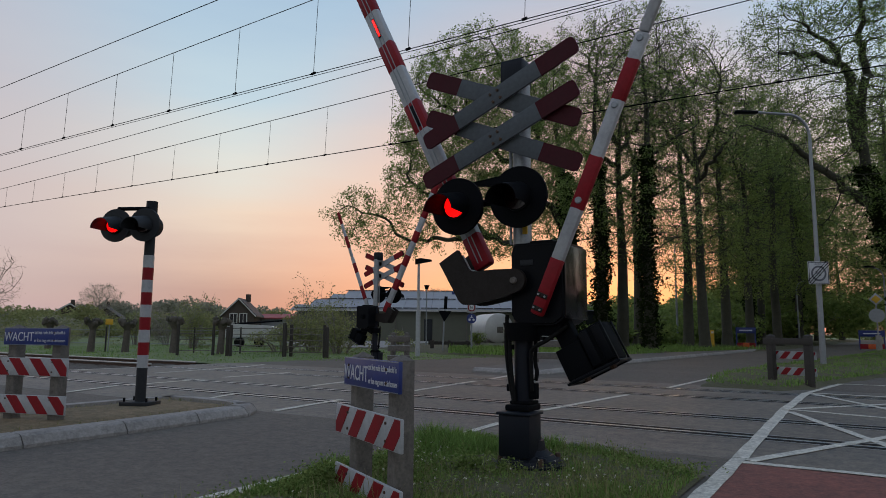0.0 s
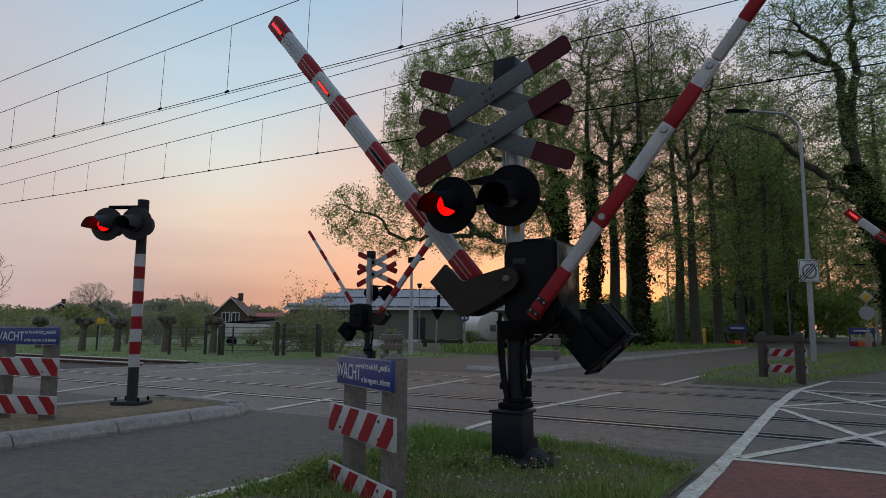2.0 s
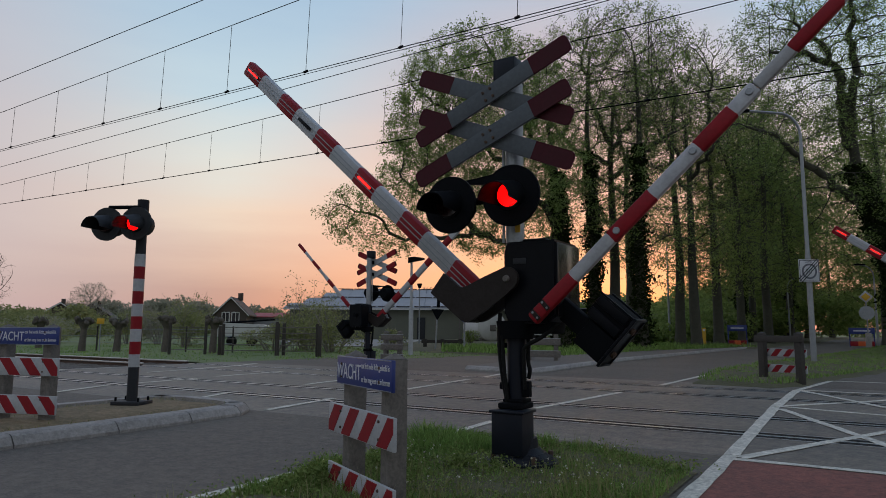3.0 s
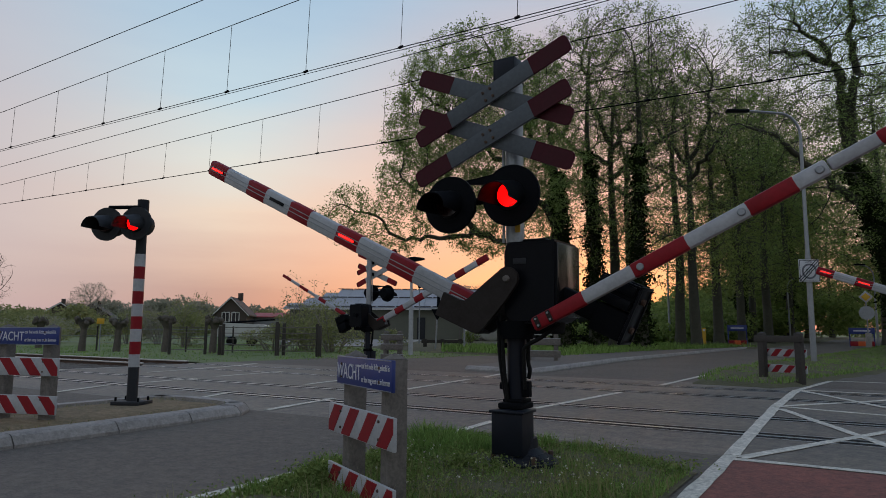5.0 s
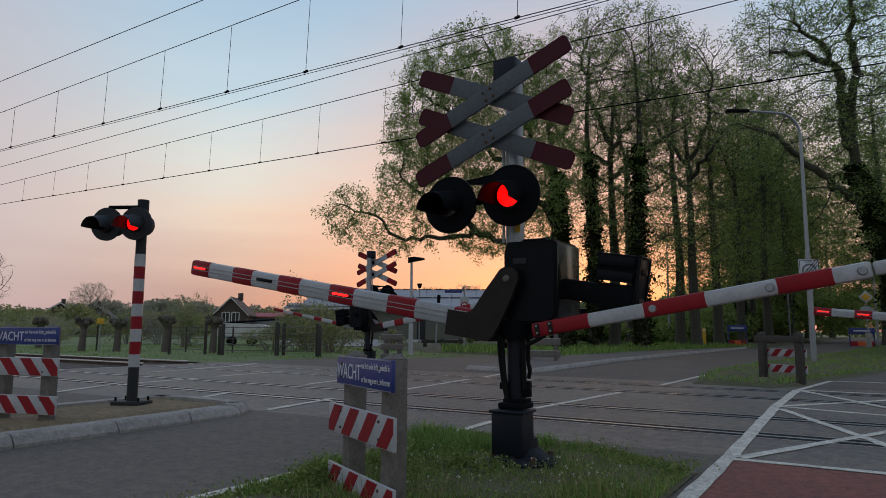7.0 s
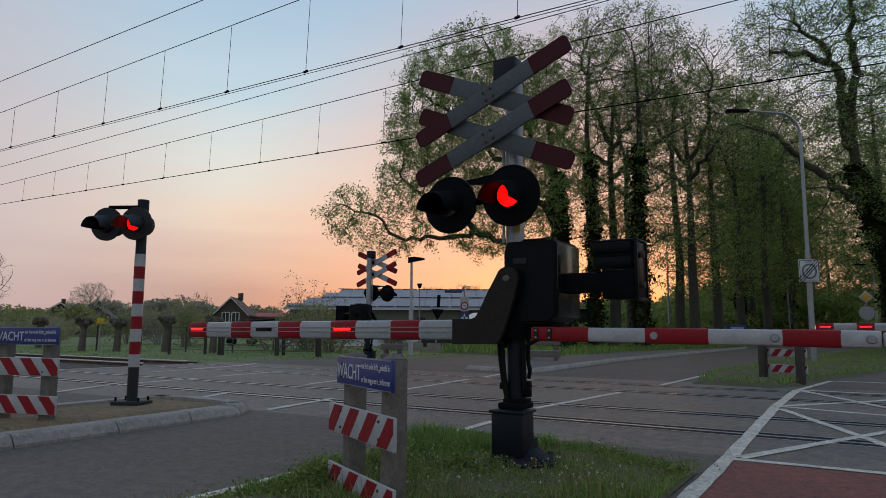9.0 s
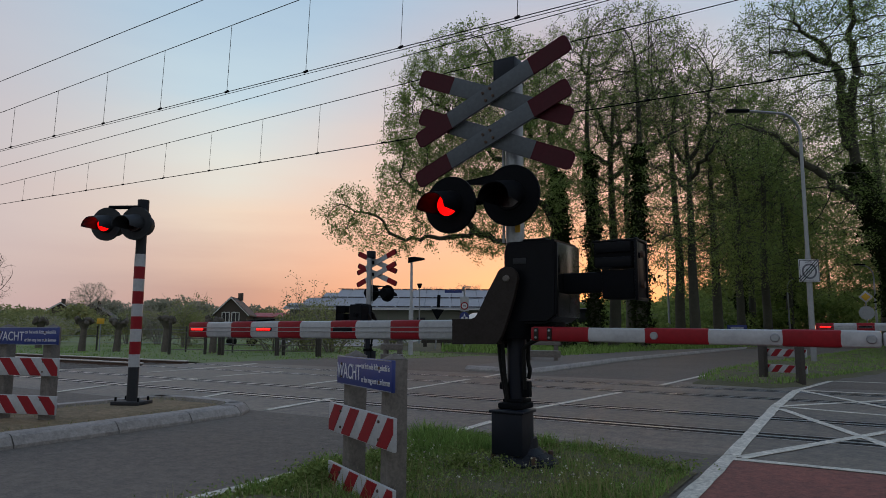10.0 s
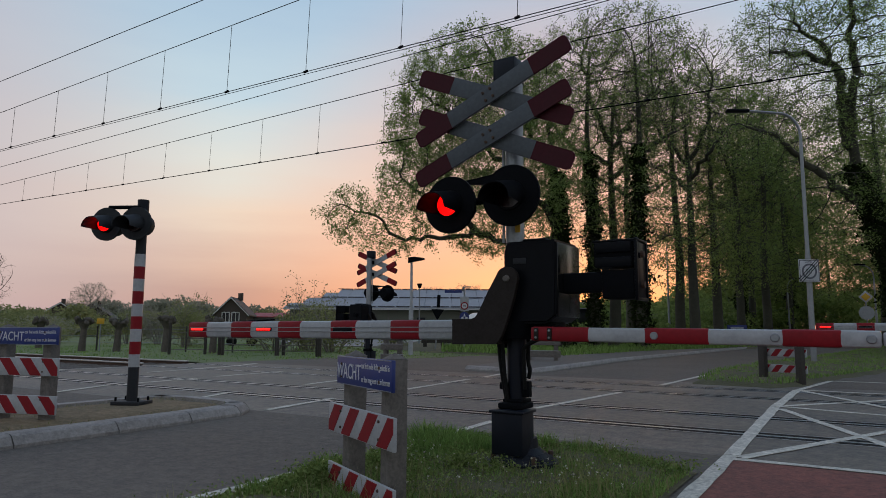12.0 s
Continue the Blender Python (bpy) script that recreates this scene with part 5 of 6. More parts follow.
box(bm, (0, -0.01, 2.1), (1.9, 0.06, 0.8), 0.02)
part("windscreen", bm, GLASS_DARK, vh)
bm = B()
box(bm, (0, 5.2, 1.9), (2.4, 6.0, 2.6), 0.05)
part("load_box", bm, TANK_WHITE, vh, "pale load box")
for x in (-1.0, 1.0):
    for y in (0.9, 5.0, 6.4):
        bm = B()
        rod(bm, (x - 0.15, y, 0.5), (x + 0.15, y, 0.5), 0.5, 0.5, 18)
        part("wheel", bm, RUBBER, vh)

# ---- trees ----


def tubes(segs, sides):
    """Tapered tubes for a list of (a, b, ra, rb)."""
    a = np.array([s[0] for s in segs], float)
    b = np.array([s[1] for s in segs], float)
    ra = np.array([s[2] for s in segs])[:, None, None]
    rb = np.array([s[3] for s in segs])[:, None, None]
    d = b - a
    d /= np.linalg.norm(d, axis=1)[:, None] + 1e-9
    ref = np.where(np.abs(d[:, 2:3]) > 0.9, np.array([[1.0, 0, 0]]), np.array([[0, 0, 1.0]]))
    u = np.cross(d, ref)
    u /= np.linalg.norm(u, axis=1)[:, None]
    w = np.cross(d, u)
    t = np.arange(sides) / sides * 2 * np.pi
    circ = u[:, None] * np.cos(t)[None, :, None] + w[:, None] * np.sin(t)[None, :, None]
    V = np.concatenate([a[:, None] + circ * ra, b[:, None] + circ * rb], 1).reshape(-1, 3)
    base = np.arange(len(segs))[:, None, None] * (2 * sides)
    i = np.arange(sides)
    F = np.stack([i, (i + 1) % sides, (i + 1) % sides + sides, i + sides], 1)[None]
    return V, (base + F).reshape(-1, 4)


def leaf_quads(centres, rng, size, flat=0.5):
    k = len(centres)
    n = rng.normal(size=(k, 3))
    n[:, 2] *= 1 + flat
    n /= np.linalg.norm(n, axis=1)[:, None]
    r = rng.normal(size=(k, 3))
    u = np.cross(n, r)
    u /= np.linalg.norm(u, axis=1)[:, None]
    w = np.cross(n, u)
    s = size * rng.uniform(0.55, 1.35, k)[:, None]
    V = np.stack([centres - u * s, centres + w * s * 0.55, centres + u * s, centres - w * s * 0.55], 1)
    return V.reshape(-1, 3), np.arange(k * 4).reshape(k, 4)


def along(points, step, rng, wander=0.06):
    """Points every step metres along a bent line, a little crooked."""
    out = []
    for a, b in zip(points, points[1:]):
        a, b = np.array(a, float), np.array(b, float)
        k = max(1, int(np.linalg.norm(b - a) / step))
        out += [a + (b - a) * i / k + rng.normal(0, wander, 3) * (0 < i) for i in range(k)]
    return out + [np.array(points[-1], float)]


def in_lobes(rng, lobes, count):
    """Points spread through a crown made of egg-shaped lobes (centre, half sizes, share)."""
    share = np.array([l[2] for l in lobes], float)
    pick = rng.choice(len(lobes), count, p=share / share.sum())
    v = rng.normal(size=(count, 3))
    v /= np.linalg.norm(v, axis=1)[:, None]
    v *= rng.uniform(0.02, 1.0, (count, 1)) ** 0.38
    return np.array([l[0] for l in lobes])[pick] + v * np.array([l[1] for l in lobes])[pick]


def branching(rng, lines, goals, step, kill, reach, rise=0.06, crook=0.22, rounds=110):
    """Branches that grow from the given lines towards the goals: nodes and their parents."""
    P, up = [], []
    for line, start in lines:
        for j, q in enumerate(line):
            if j == 0 and start is not None:
                up.append(int(np.argmin([np.linalg.norm(p - np.array(start)) for p in P])))
            else:
                up.append(len(P) - 1)
            P.append(np.array(q, float))
    P = np.array(P)
    d2 = ((goals[:, None] - P[None]) ** 2).sum(2)
    near, far = d2.argmin(1), np.sqrt(d2.min(1))
    for _ in range(rounds):
        act = far < reach
        if not act.any():
            break
        way = np.zeros_like(P)
        np.add.at(way, near[act], (goals[act] - P[near[act]]) / (far[act][:, None] + 1e-6))
        src = np.unique(near[act])
        d = way[src]
        d /= np.linalg.norm(d, axis=1)[:, None] + 1e-6
        d += rng.normal(0, crook, d.shape)
        d[:, 2] += rise
        d /= np.linalg.norm(d, axis=1)[:, None]
        q = P[src] + d * step
        n0 = len(P)
        P = np.concatenate([P, q])
        up += list(src)
        d2 = np.sqrt(((goals[:, None] - q[None]) ** 2).sum(2))
        best = d2.argmin(1)
        m = d2[np.arange(len(goals)), best]
        closer = m < far
        near[closer], far[closer] = n0 + best[closer], m[closer]
        keep = far > kill
        goals, near, far = goals[keep], near[keep], far[keep]
        if not len(goals):
            break
    return P, np.array(up)


def grow_tree(name, seed, trunk, r, lobes, goals, label, leaf, leaves, leaf_size, limbs=(), step=0.4, kill=0.62, reach=6.0, fluff=0.16, ivy=0.0, bark=None, twig=0.007, rise=0.06, crook=0.22, clump=14):
    """A tree: trunk and main limbs given as bent lines, branches and twigs grown into the crown, many separate leaves."""
    rng = np.random.default_rng(seed)
    lines = [(along(trunk, step * 2, rng, 0.012), None)] + [(along(l, step, rng, 0.09), l[0]) for l in limbs]
    P, up = branching(rng, lines, in_lobes(rng, lobes, goals), step, kill, reach, rise, crook)
    n = len(P)
    kids = np.bincount(up[1:], minlength=n)
    area = np.where(kids == 0, twig ** 2.25, 0.0)
    for i in range(n - 1, 0, -1):
        area[up[i]] += area[i]
    rad = area ** (1 / 2.25)
    rad *= min(1.7, 0.9 * r / rad[0])
    nt = len(lines[0][0])
    rad[:nt] = np.maximum(rad[:nt], r * (1 - 0.82 * np.arange(nt) / nt))
    rad[0] *= 1.35
    at_node = nt
    for line, start in lines[1:]:
        k = len(line)
        rad[at_node:at_node + k] = np.maximum(rad[at_node:at_node + k], r * 0.42 * (1 - 0.8 * np.arange(k) / k))
        at_node += k
    rad = np.maximum(rad, twig)
    segs = [(P[up[i]], P[i], min(rad[up[i]], rad[i] * 1.35) if i >= nt else rad[up[i]], rad[i]) for i in range(1, n)]
    # short side twigs on the thin wood
    thin = np.nonzero(rad < twig * 3.2)[0]
    tips = [P[thin]]
    twigs = []
    for i in thin:
        for _ in range(2):
            d = P[i] - P[up[i]] + rng.normal(0, 0.3, 3)
            q = P[i] + d / (np.linalg.norm(d) + 1e-6) * rng.uniform(0.2, 0.55)
            twigs.append((P[i], q, twig * 0.9, twig * 0.45))
    tips.append(np.array([t[1] for t in twigs]))
    thick = [g for g in segs if g[2] > 0.05]
    slim = [g for g in segs if g[2] <= 0.05] + twigs
    ob = thing(name, Matrix(), label, "tree", "trees of the wood")
    V1, F1 = tubes(thick, 8)
    V2, F2 = tubes(slim, 3)
    me = arrays_mesh("trunk", np.concatenate([V1, V2]), np.concatenate([F1, F2 + len(V1)]), bark or BARK)
    me.shade_smooth()
    tk = new("trunk", me)
    tk.parent = ob
    tagged(tk, "dark furrowed trunk with crooked limbs and fine twigs")
    tips = np.concatenate(tips)
    tips = tips[rng.permutation(len(tips))[:max(1, leaves // clump)]]
    c = np.repeat(tips, max(1, leaves // len(tips)), 0)
    V, F = leaf_quads(c + rng.normal(0, fluff, c.shape), rng, leaf_size)
    cr = new("crown", arrays_mesh("crown", V, F, leaf))
    cr.parent = ob
    tagged(cr, "loose crown of young spring leaves")
    if ivy:
        k = 7000
        z = ivy * rng.uniform(0.0, 1.0, k) ** 0.8
        a = rng.uniform(0, 2 * np.pi, k)
        path = P[:nt]
        px, py = np.interp(z, path[:, 2], path[:, 0]), np.interp(z, path[:, 2], path[:, 1])
        lump = 1 + 0.5 * np.sin(z * 2.3 + a) + 0.3 * np.sin(z * 5.1 - 2 * a)
        rr = r * (1 - 0.7 * z / trunk[-1][2]) + np.abs(rng.normal(0.08, 0.13, k)) * lump
        V, F = leaf_quads(np.column_stack([px + np.cos(a) * rr, py + np.sin(a) * rr, z]), rng, 0.095)
        iv = new("ivy", arrays_mesh("ivy", V, F, LEAF_IVY))
        iv.parent = ob
        tagged(iv, "dark ivy climbing the trunk")
    return ob


def plant(ob, x, y, z=0.0, turn=0.0):
    ob.matrix_basis = pose(x, y, z, 0, 0, turn)
    return ob


OAK_LIMBS = (
    [(-0.23, 0.0, 5.53), (-2.63, -0.2, 5.17), (-4.04, -0.4, 5.76), (-5.73, -0.6, 5.53), (-7.71, -0.8, 5.35), (-8.5, -1.0, 5.68), (-8.79, -1.2, 6.25), (-9.7, -1.4, 6.62), (-10.79, -1.6, 6.99)],
    [(-4.04, 0.0, 5.76), (-5.45, -0.53, 6.79), (-6.88, -1.07, 7.65), (-7.88, -1.6, 8.22)],
    [(-0.22, 0.0, 6.24), (-1.76, -0.4, 8.25), (-4.03, -0.8, 10.29), (-6.05, -1.2, 12.05), (-7.5, -1.6, 12.94)],
    [(-0.05, 0.0, 8.26), (-1.73, -0.53, 11.18), (-3.15, -1.07, 14.17), (-4.02, -1.6, 15.38)])
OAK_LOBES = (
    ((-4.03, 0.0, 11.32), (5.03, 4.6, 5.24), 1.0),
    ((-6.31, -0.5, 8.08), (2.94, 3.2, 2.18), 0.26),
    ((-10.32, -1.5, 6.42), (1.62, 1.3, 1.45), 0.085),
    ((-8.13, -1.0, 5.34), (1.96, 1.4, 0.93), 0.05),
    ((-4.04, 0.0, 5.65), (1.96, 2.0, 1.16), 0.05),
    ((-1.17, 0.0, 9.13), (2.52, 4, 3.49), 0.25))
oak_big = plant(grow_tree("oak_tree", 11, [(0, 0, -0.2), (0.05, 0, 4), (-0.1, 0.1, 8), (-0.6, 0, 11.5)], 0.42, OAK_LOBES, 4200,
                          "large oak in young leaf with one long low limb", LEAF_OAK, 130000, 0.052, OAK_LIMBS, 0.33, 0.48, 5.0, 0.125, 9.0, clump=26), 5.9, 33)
PATH_OAK_LIMBS = (
    [(-0.57, 0.0, 6.59), (-1.27, -0.27, 6.75), (-1.97, -0.53, 6.92), (-2.76, -0.8, 7.64), (-3.79, -1.07, 8.27), (-4.59, -1.33, 8.93), (-5.9, -1.6, 9.19)],
    [(-0.89, 0.0, 8.82), (-1.31, -0.53, 11.56), (-2.55, -1.07, 13.07), (-3.74, -1.6, 13.57)],
    [(-0.58, 0.0, 9.81), (-0.65, -0.53, 12.32), (-1.0, -1.07, 14.35), (-1.87, -1.6, 16.16)],
    [(-0.74, 0.0, 9.32), (-1.4, -0.53, 12.06), (-3.07, -1.07, 12.56), (-4.78, -1.6, 12.29)])
PATH_OAK_LOBES = (
    ((-0.6, 0.0, 13.08), (4.89, 4.5, 3.64), 1.0),
    ((-3.97, -0.8, 9.3), (2.8, 2.6, 1.94), 0.22),
    ((-1.01, 0.0, 7.12), (2.56, 3.0, 2.67), 0.25),
    ((-2.99, 0.0, 13.83), (2.56, 3.0, 2.18), 0.25))
oak_e = plant(grow_tree("oak_tree", 53, [(1.15, 0, -0.2), (0.75, 0, 3.5), (-0.5, 0, 7.5), (-0.9, 0, 11)], 0.5, PATH_OAK_LOBES, 3000,
                        "broad ivy-grown oak by the cycle path with crooked limbs", LEAF_OAK, 56000, 0.043, PATH_OAK_LIMBS, 0.33, 0.5, 5.0, 0.125, 8.0, clump=18), 18.0, 27.5)
FORK = ([(0, 0, 11), (1.2, 0.3, 13), (3.0, 0.2, 15.2)], [(0, 0, 11.6), (-1.0, -0.4, 13.6), (-1.6, -0.3, 16.4)], [(0, 0, 9.6), (2.0, -1.2, 11.2), (4.0, -1.6, 12.4)], [(0, 0, 10.4), (-2.0, 1.0, 11.6), (-3.4, 0.8, 13.4)])
oak_b = plant(grow_tree("oak_tree", 23, [(0, 0, -0.2), (0.1, 0, 5), (0, 0.1, 10), (0.2, 0, 14)], 0.36, (((0, 0, 15.4), (5.2, 4.4, 4.8), 1.0), ((0, 0, 8.0), (3.2, 3.2, 3.0), 0.2)), 2300,
                        "tall oak with a fine, nearly bare forked top", LEAF_OAK, 15000, 0.045, FORK, 0.38, 0.55, 5.0, 0.12, clump=9), 9.5, 37)
oak_c = plant(grow_tree("oak_tree", 37, [(0, 0, -0.2), (-0.1, 0, 6), (0.15, 0.1, 12), (0, 0, 16)], 0.34, (((0, 0, 14.5), (3.8, 3.8, 4.6), 1.0), ((0, 0, 8.0), (3.4, 3.4, 3.6), 0.5)), 1700,
                        "tall ivy-grown oak at the edge of the wood", LEAF_OAK, 17000, 0.055, (), 0.42, 0.6, 5.5, 0.15, 11.0, clump=22), 10.45, 35.0)
oak_d = plant(grow_tree("oak_tree", 41, [(0, 0, -0.2), (0.15, 0, 6), (-0.1, 0.1, 12), (0.2, 0, 17)], 0.36, (((0, 0, 14.5), (4.6, 4.6, 5.2), 1.0), ((0.3, 0, 6.8), (4.0, 4.0, 3.4), 0.55)), 2000,
                        "tall oak of the wood with fresh green leaves", LEAF_DARK, 21000, 0.072, (), 0.48, 0.7, 5.5, 0.19, clump=22), 15.2, 43.0)
oak_far = plant(grow_tree("oak_tree", 67, [(0, 0, -0.2), (0.1, 0, 6), (-0.1, 0.1, 12), (0.2, 0, 17)], 0.38, (((0, 0, 13.5), (5.4, 5.4, 6.5), 1.0), ((0, 0, 5.6), (4.4, 4.4, 3.2), 0.5)), 1100,
                          "leafy oak deep in the wood", LEAF_DARK, 12500, 0.135, (), 0.6, 0.95, 6.5, 0.3, twig=0.012, clump=24), 33, 66)
for src, x, y, turn in ((oak_b, 15.3, 40.5, 130), (oak_b, 12.9, 46.0, 40), (oak_c, 8.25, 36.5, 150), (oak_d, 18.9, 46, 70), (oak_c, 25.4, 57, 200), (oak_d, 24.8, 51, 190), (oak_far, 36, 74, 120), (oak_far, 42, 86, 220), (oak_far, 55, 70, 320), (oak_far, 58, 100, 10), (oak_far, 40, 60, 80), (oak_far, 66, 130, 30), (oak_d, 31.6, 61, 20), (oak_c, 33, 63.5, 250),
                        (oak_far, 40, 78, 110), (oak_d, 47, 66, 160), (oak_d, 30.5, 46, 240),
                        (oak_d, 36, 52, 330), (oak_d, 30.5, 35, 80), (oak_far, 50, 92, 50), (oak_far, 47, 100, 210), (oak_far, 38, 92, 80), (oak_c, 34, 40, 300),
                        # first four: unseen oaks right of view, added to darken the case door's reflection
                        (oak_far, 41, 28, 60), (oak_far, 48, 34, 150), (oak_far, 44, 20, 270), (oak_far, 53, 25, 330), (oak_far, 86, 137, 100), (oak_b, 22.3, 50, 220), (oak_b, 26.8, 58, 300), (oak_b, 29, 64.5, 20)):
    copy_thing(src, pose(x, y, 0, 0, 0, turn))


def bush(name, seed, x, y, w, h, label, leaf, count, size=0.12, z=0.0, category="bush", group="bushes", depth=None, kind="", lumps=9):
    """A shrub: a few stems and clouds of leaves in uneven lumps."""
    rng = np.random.default_rng(seed)
    ob = thing(name, pose(x, y, z), label, category, group, kind)
    depth = depth or w
    lump = np.column_stack([rng.uniform(-0.42, 0.42, lumps) * w, rng.uniform(-0.42, 0.42, lumps) * depth, rng.uniform(0.25, 0.78, lumps) * h])
    rad = rng.uniform(0.2, 0.36, lumps)
    pick = rng.integers(0, lumps, count)
    v = rng.normal(size=(count, 3))
    v /= np.linalg.norm(v, axis=1)[:, None]
    v *= rng.uniform(0.35, 1.08, (count, 1)) ** 0.5
    c = lump[pick] + v * rad[pick][:, None] * np.array([w, depth, h])
    c[:, 2] = np.abs(c[:, 2])
    V, F = leaf_quads(c, rng, size)
    me = new("foliage", arrays_mesh("foliage", V, F, leaf))
    me.parent = ob
    tagged(me, "uneven mass of small leaves")
    stems = []
    for L in lump:
        stems.append((np.array([L[0] * 0.25, L[1] * 0.25, -0.1]), L * 0.6, 0.05, 0.035))
        stems.append((L * 0.6, L, 0.035, 0.015))
        for _ in range(4):
            stems.append((L, L + rng.normal(0, 0.22, 3) * np.array([w, depth, h]) + np.array([0, 0, h * 0.12]), 0.015, 0.006))
    V, F = tubes(stems, 5)
    st = new("woody_frame", arrays_mesh("woody_frame", V, F, BARK_HAZED))
    st.parent = ob
    return ob


# undergrowth of the wood
for i, (x, y, w, h) in enumerate(((12.0, 48, 6, 1.5), (17, 50, 5, 1.7), (14, 62, 10, 3.0), (22, 66, 9, 3.4), (22, 58, 8, 3.2), (27, 62, 9, 4.0), (33, 68, 10, 5), (35, 75, 9, 5), (48, 54, 8, 4.5),
                                  (27, 84, 14, 6), (44, 96, 16, 7), (56, 104, 18, 8), (24, 72, 10, 4.5), (16, 66, 9, 3.6), (62, 78, 12, 6), (84, 133, 14, 6), (28, 70, 9, 6), (35, 84, 12, 8), (37, 36, 6, 3))):
    bush("undergrowth", 100 + i, x, y, w, h, "dark green undergrowth at the foot of the wood", LEAF_DARK, int(2500 + 900 * h), 0.15 if y < 60 else 0.24)
for i, (x, y, w, h, lf) in enumerate(((-14.6, 38, 2.4, 2.9, LEAF_BUSH), (-18.4, 44, 2.8, 3.0, LEAF_BLOSSOM), (-8.3, 33, 3.0, 1.5, LEAF_BUSH), (-5.0, 31, 3.2, 2.2, LEAF_BUSH), (-6.8, 34, 2.6, 2.6, LEAF_BUSH),
                                      (-21.5, 46, 2.6, 2.6, LEAF_BUSH), (-37, 60, 7, 2.0, LEAF_HAZED), (-10.5, 50, 3, 2.0, LEAF_BUSH), (4.75, 50, 1.1, 1.5, LEAF_HAZED), (1.9, 46, 0.9, 1.0, LEAF_DARK), (-3.0, 40, 1.6, 1.2, LEAF_BUSH), (-27, 46, 4.5, 1.5, LEAF_BUSH))):
    bush("meadow_bush", 300 + i, x, y, w, h, "white flowering shrub behind the fence" if lf is LEAF_BLOSSOM else "fresh green shrub in the meadow", lf, int(4200 * (w * h / 9) ** 0.7), 0.055 if y < 47 else 0.08)
# a bare young shrub with long shoots
rng = np.random.default_rng(77)
sh = thing("bare_shrub", pose(-6.2, 32.0, 0), "half-bare young shrub with long upright shoots", "bush", "bushes")
segs, tp = [], []
for _ in range(26):
    p = np.array([rng.uniform(-1.1, 1.1), rng.uniform(-0.6, 0.6), 0.0])
    d = np.array([rng.normal(0, 0.12), rng.normal(0, 0.12), 1.0])
    L = rng.uniform(1.4, 3.1)
    for k in range(5):
        q = p + d * L / 5
        segs.append((p, q, 0.016 - 0.0024 * k, 0.014 - 0.0024 * k))
        tp.append(q)
        d = d + rng.normal(0, 0.08, 3)
        if k > 1:
            e = q + np.array([rng.normal(0, 0.25), rng.normal(0, 0.25), 0.25])
            segs.append((q, e, 0.008, 0.004))
            tp.append(e)
        p = q
V, F = tubes(segs, 5)
st = new("woody_frame", arrays_mesh("woody_frame", V, F, BARK_HAZED))
st.parent = sh
c = np.repeat(np.array(tp), 7, 0)
V, F = leaf_quads(c + rng.normal(0, 0.12, c.shape), rng, 0.05)
lv = new("foliage", arrays_mesh("foliage", V, F, LEAF_BUSH))
lv.parent = sh


def pollard(x, y, h, seed):
    """A pollard willow: thick knobbly head on a short trunk, with stubs."""
    rng = np.random.default_rng(seed)
    ob = thing("pollard_willow", pose(x, y, -0.05), "pollard willow with a knobbly cut-back head", "tree", "pollard willows")
    bm = B()
    rod(bm, (0, 0, 0), (0.05, 0, h * 0.75), 0.17, 0.125, 12)
    rod(bm, (0.05, 0, h * 0.72), (0.05, 0, h * 0.95), 0.125, 0.29, 12)
    for _ in range(16):
        a, e = rng.uniform(0, 6.28), rng.uniform(0, 0.25)
        p = (0.05 + 0.3 * math.cos(a), 0.3 * math.sin(a), h * 0.88 + e)
        rr = rng.uniform(0.08, 0.15)
        bmesh.ops.create_icosphere(bm, subdivisions=1, radius=rr, matrix=Matrix.Translation(p))
    part("trunk", bm, BARK_GREY, ob, smooth=60)
    bm = B()
    for _ in range(26):
        a = rng.uniform(0, 6.28)
        p = Vector((0.05 + 0.28 * math.cos(a) * rng.uniform(0.3, 1), 0.28 * math.sin(a), h * 0.98))
        rod(bm, p, p + Vector((rng.normal(0, 0.1), rng.normal(0, 0.1), rng.uniform(0.08, 0.28))), 0.014, 0.006, 5)
    part("shoot_tuft", bm, BARK, ob, "short cut shoots", smooth=None)
    return ob


for i, (x, y, h) in enumerate(((-16.6, 31.0, 1.45), (-14.9, 30.8, 1.42), (-12.2, 29.6, 1.5), (-9.9, 29.0, 1.5), (-21.0, 35, 1.5), (-25.0, 36, 1.4))):
    pollard(x, y, h, 500 + i)

# distant belt of trees on the horizon: many crowns of small leaves, the front ones lower; leaf colour paled for haze
def crowns(rng, spots, count):
    cs = []
    for i, (x, y, ww, hh) in enumerate(spots):
        v = rng.normal(size=(count, 3))
        v /= np.linalg.norm(v, axis=1)[:, None]
        v *= rng.uniform(0.15, 1.0, (count, 1)) ** 0.33
        lumpy = 1 + 0.16 * np.sin(v[:, 0] * 5 + i) * np.cos(v[:, 2] * 4 + i * 2) + 0.08 * np.sin(v[:, 1] * 9 + v[:, 0] * 7 + i)
        c = np.array([x, y, hh * 0.5]) + v * np.array([ww, ww, hh * 0.5]) * lumpy[:, None]
        c[:, 2] = np.abs(c[:, 2])
        cs.append(c)
    return np.concatenate(cs)


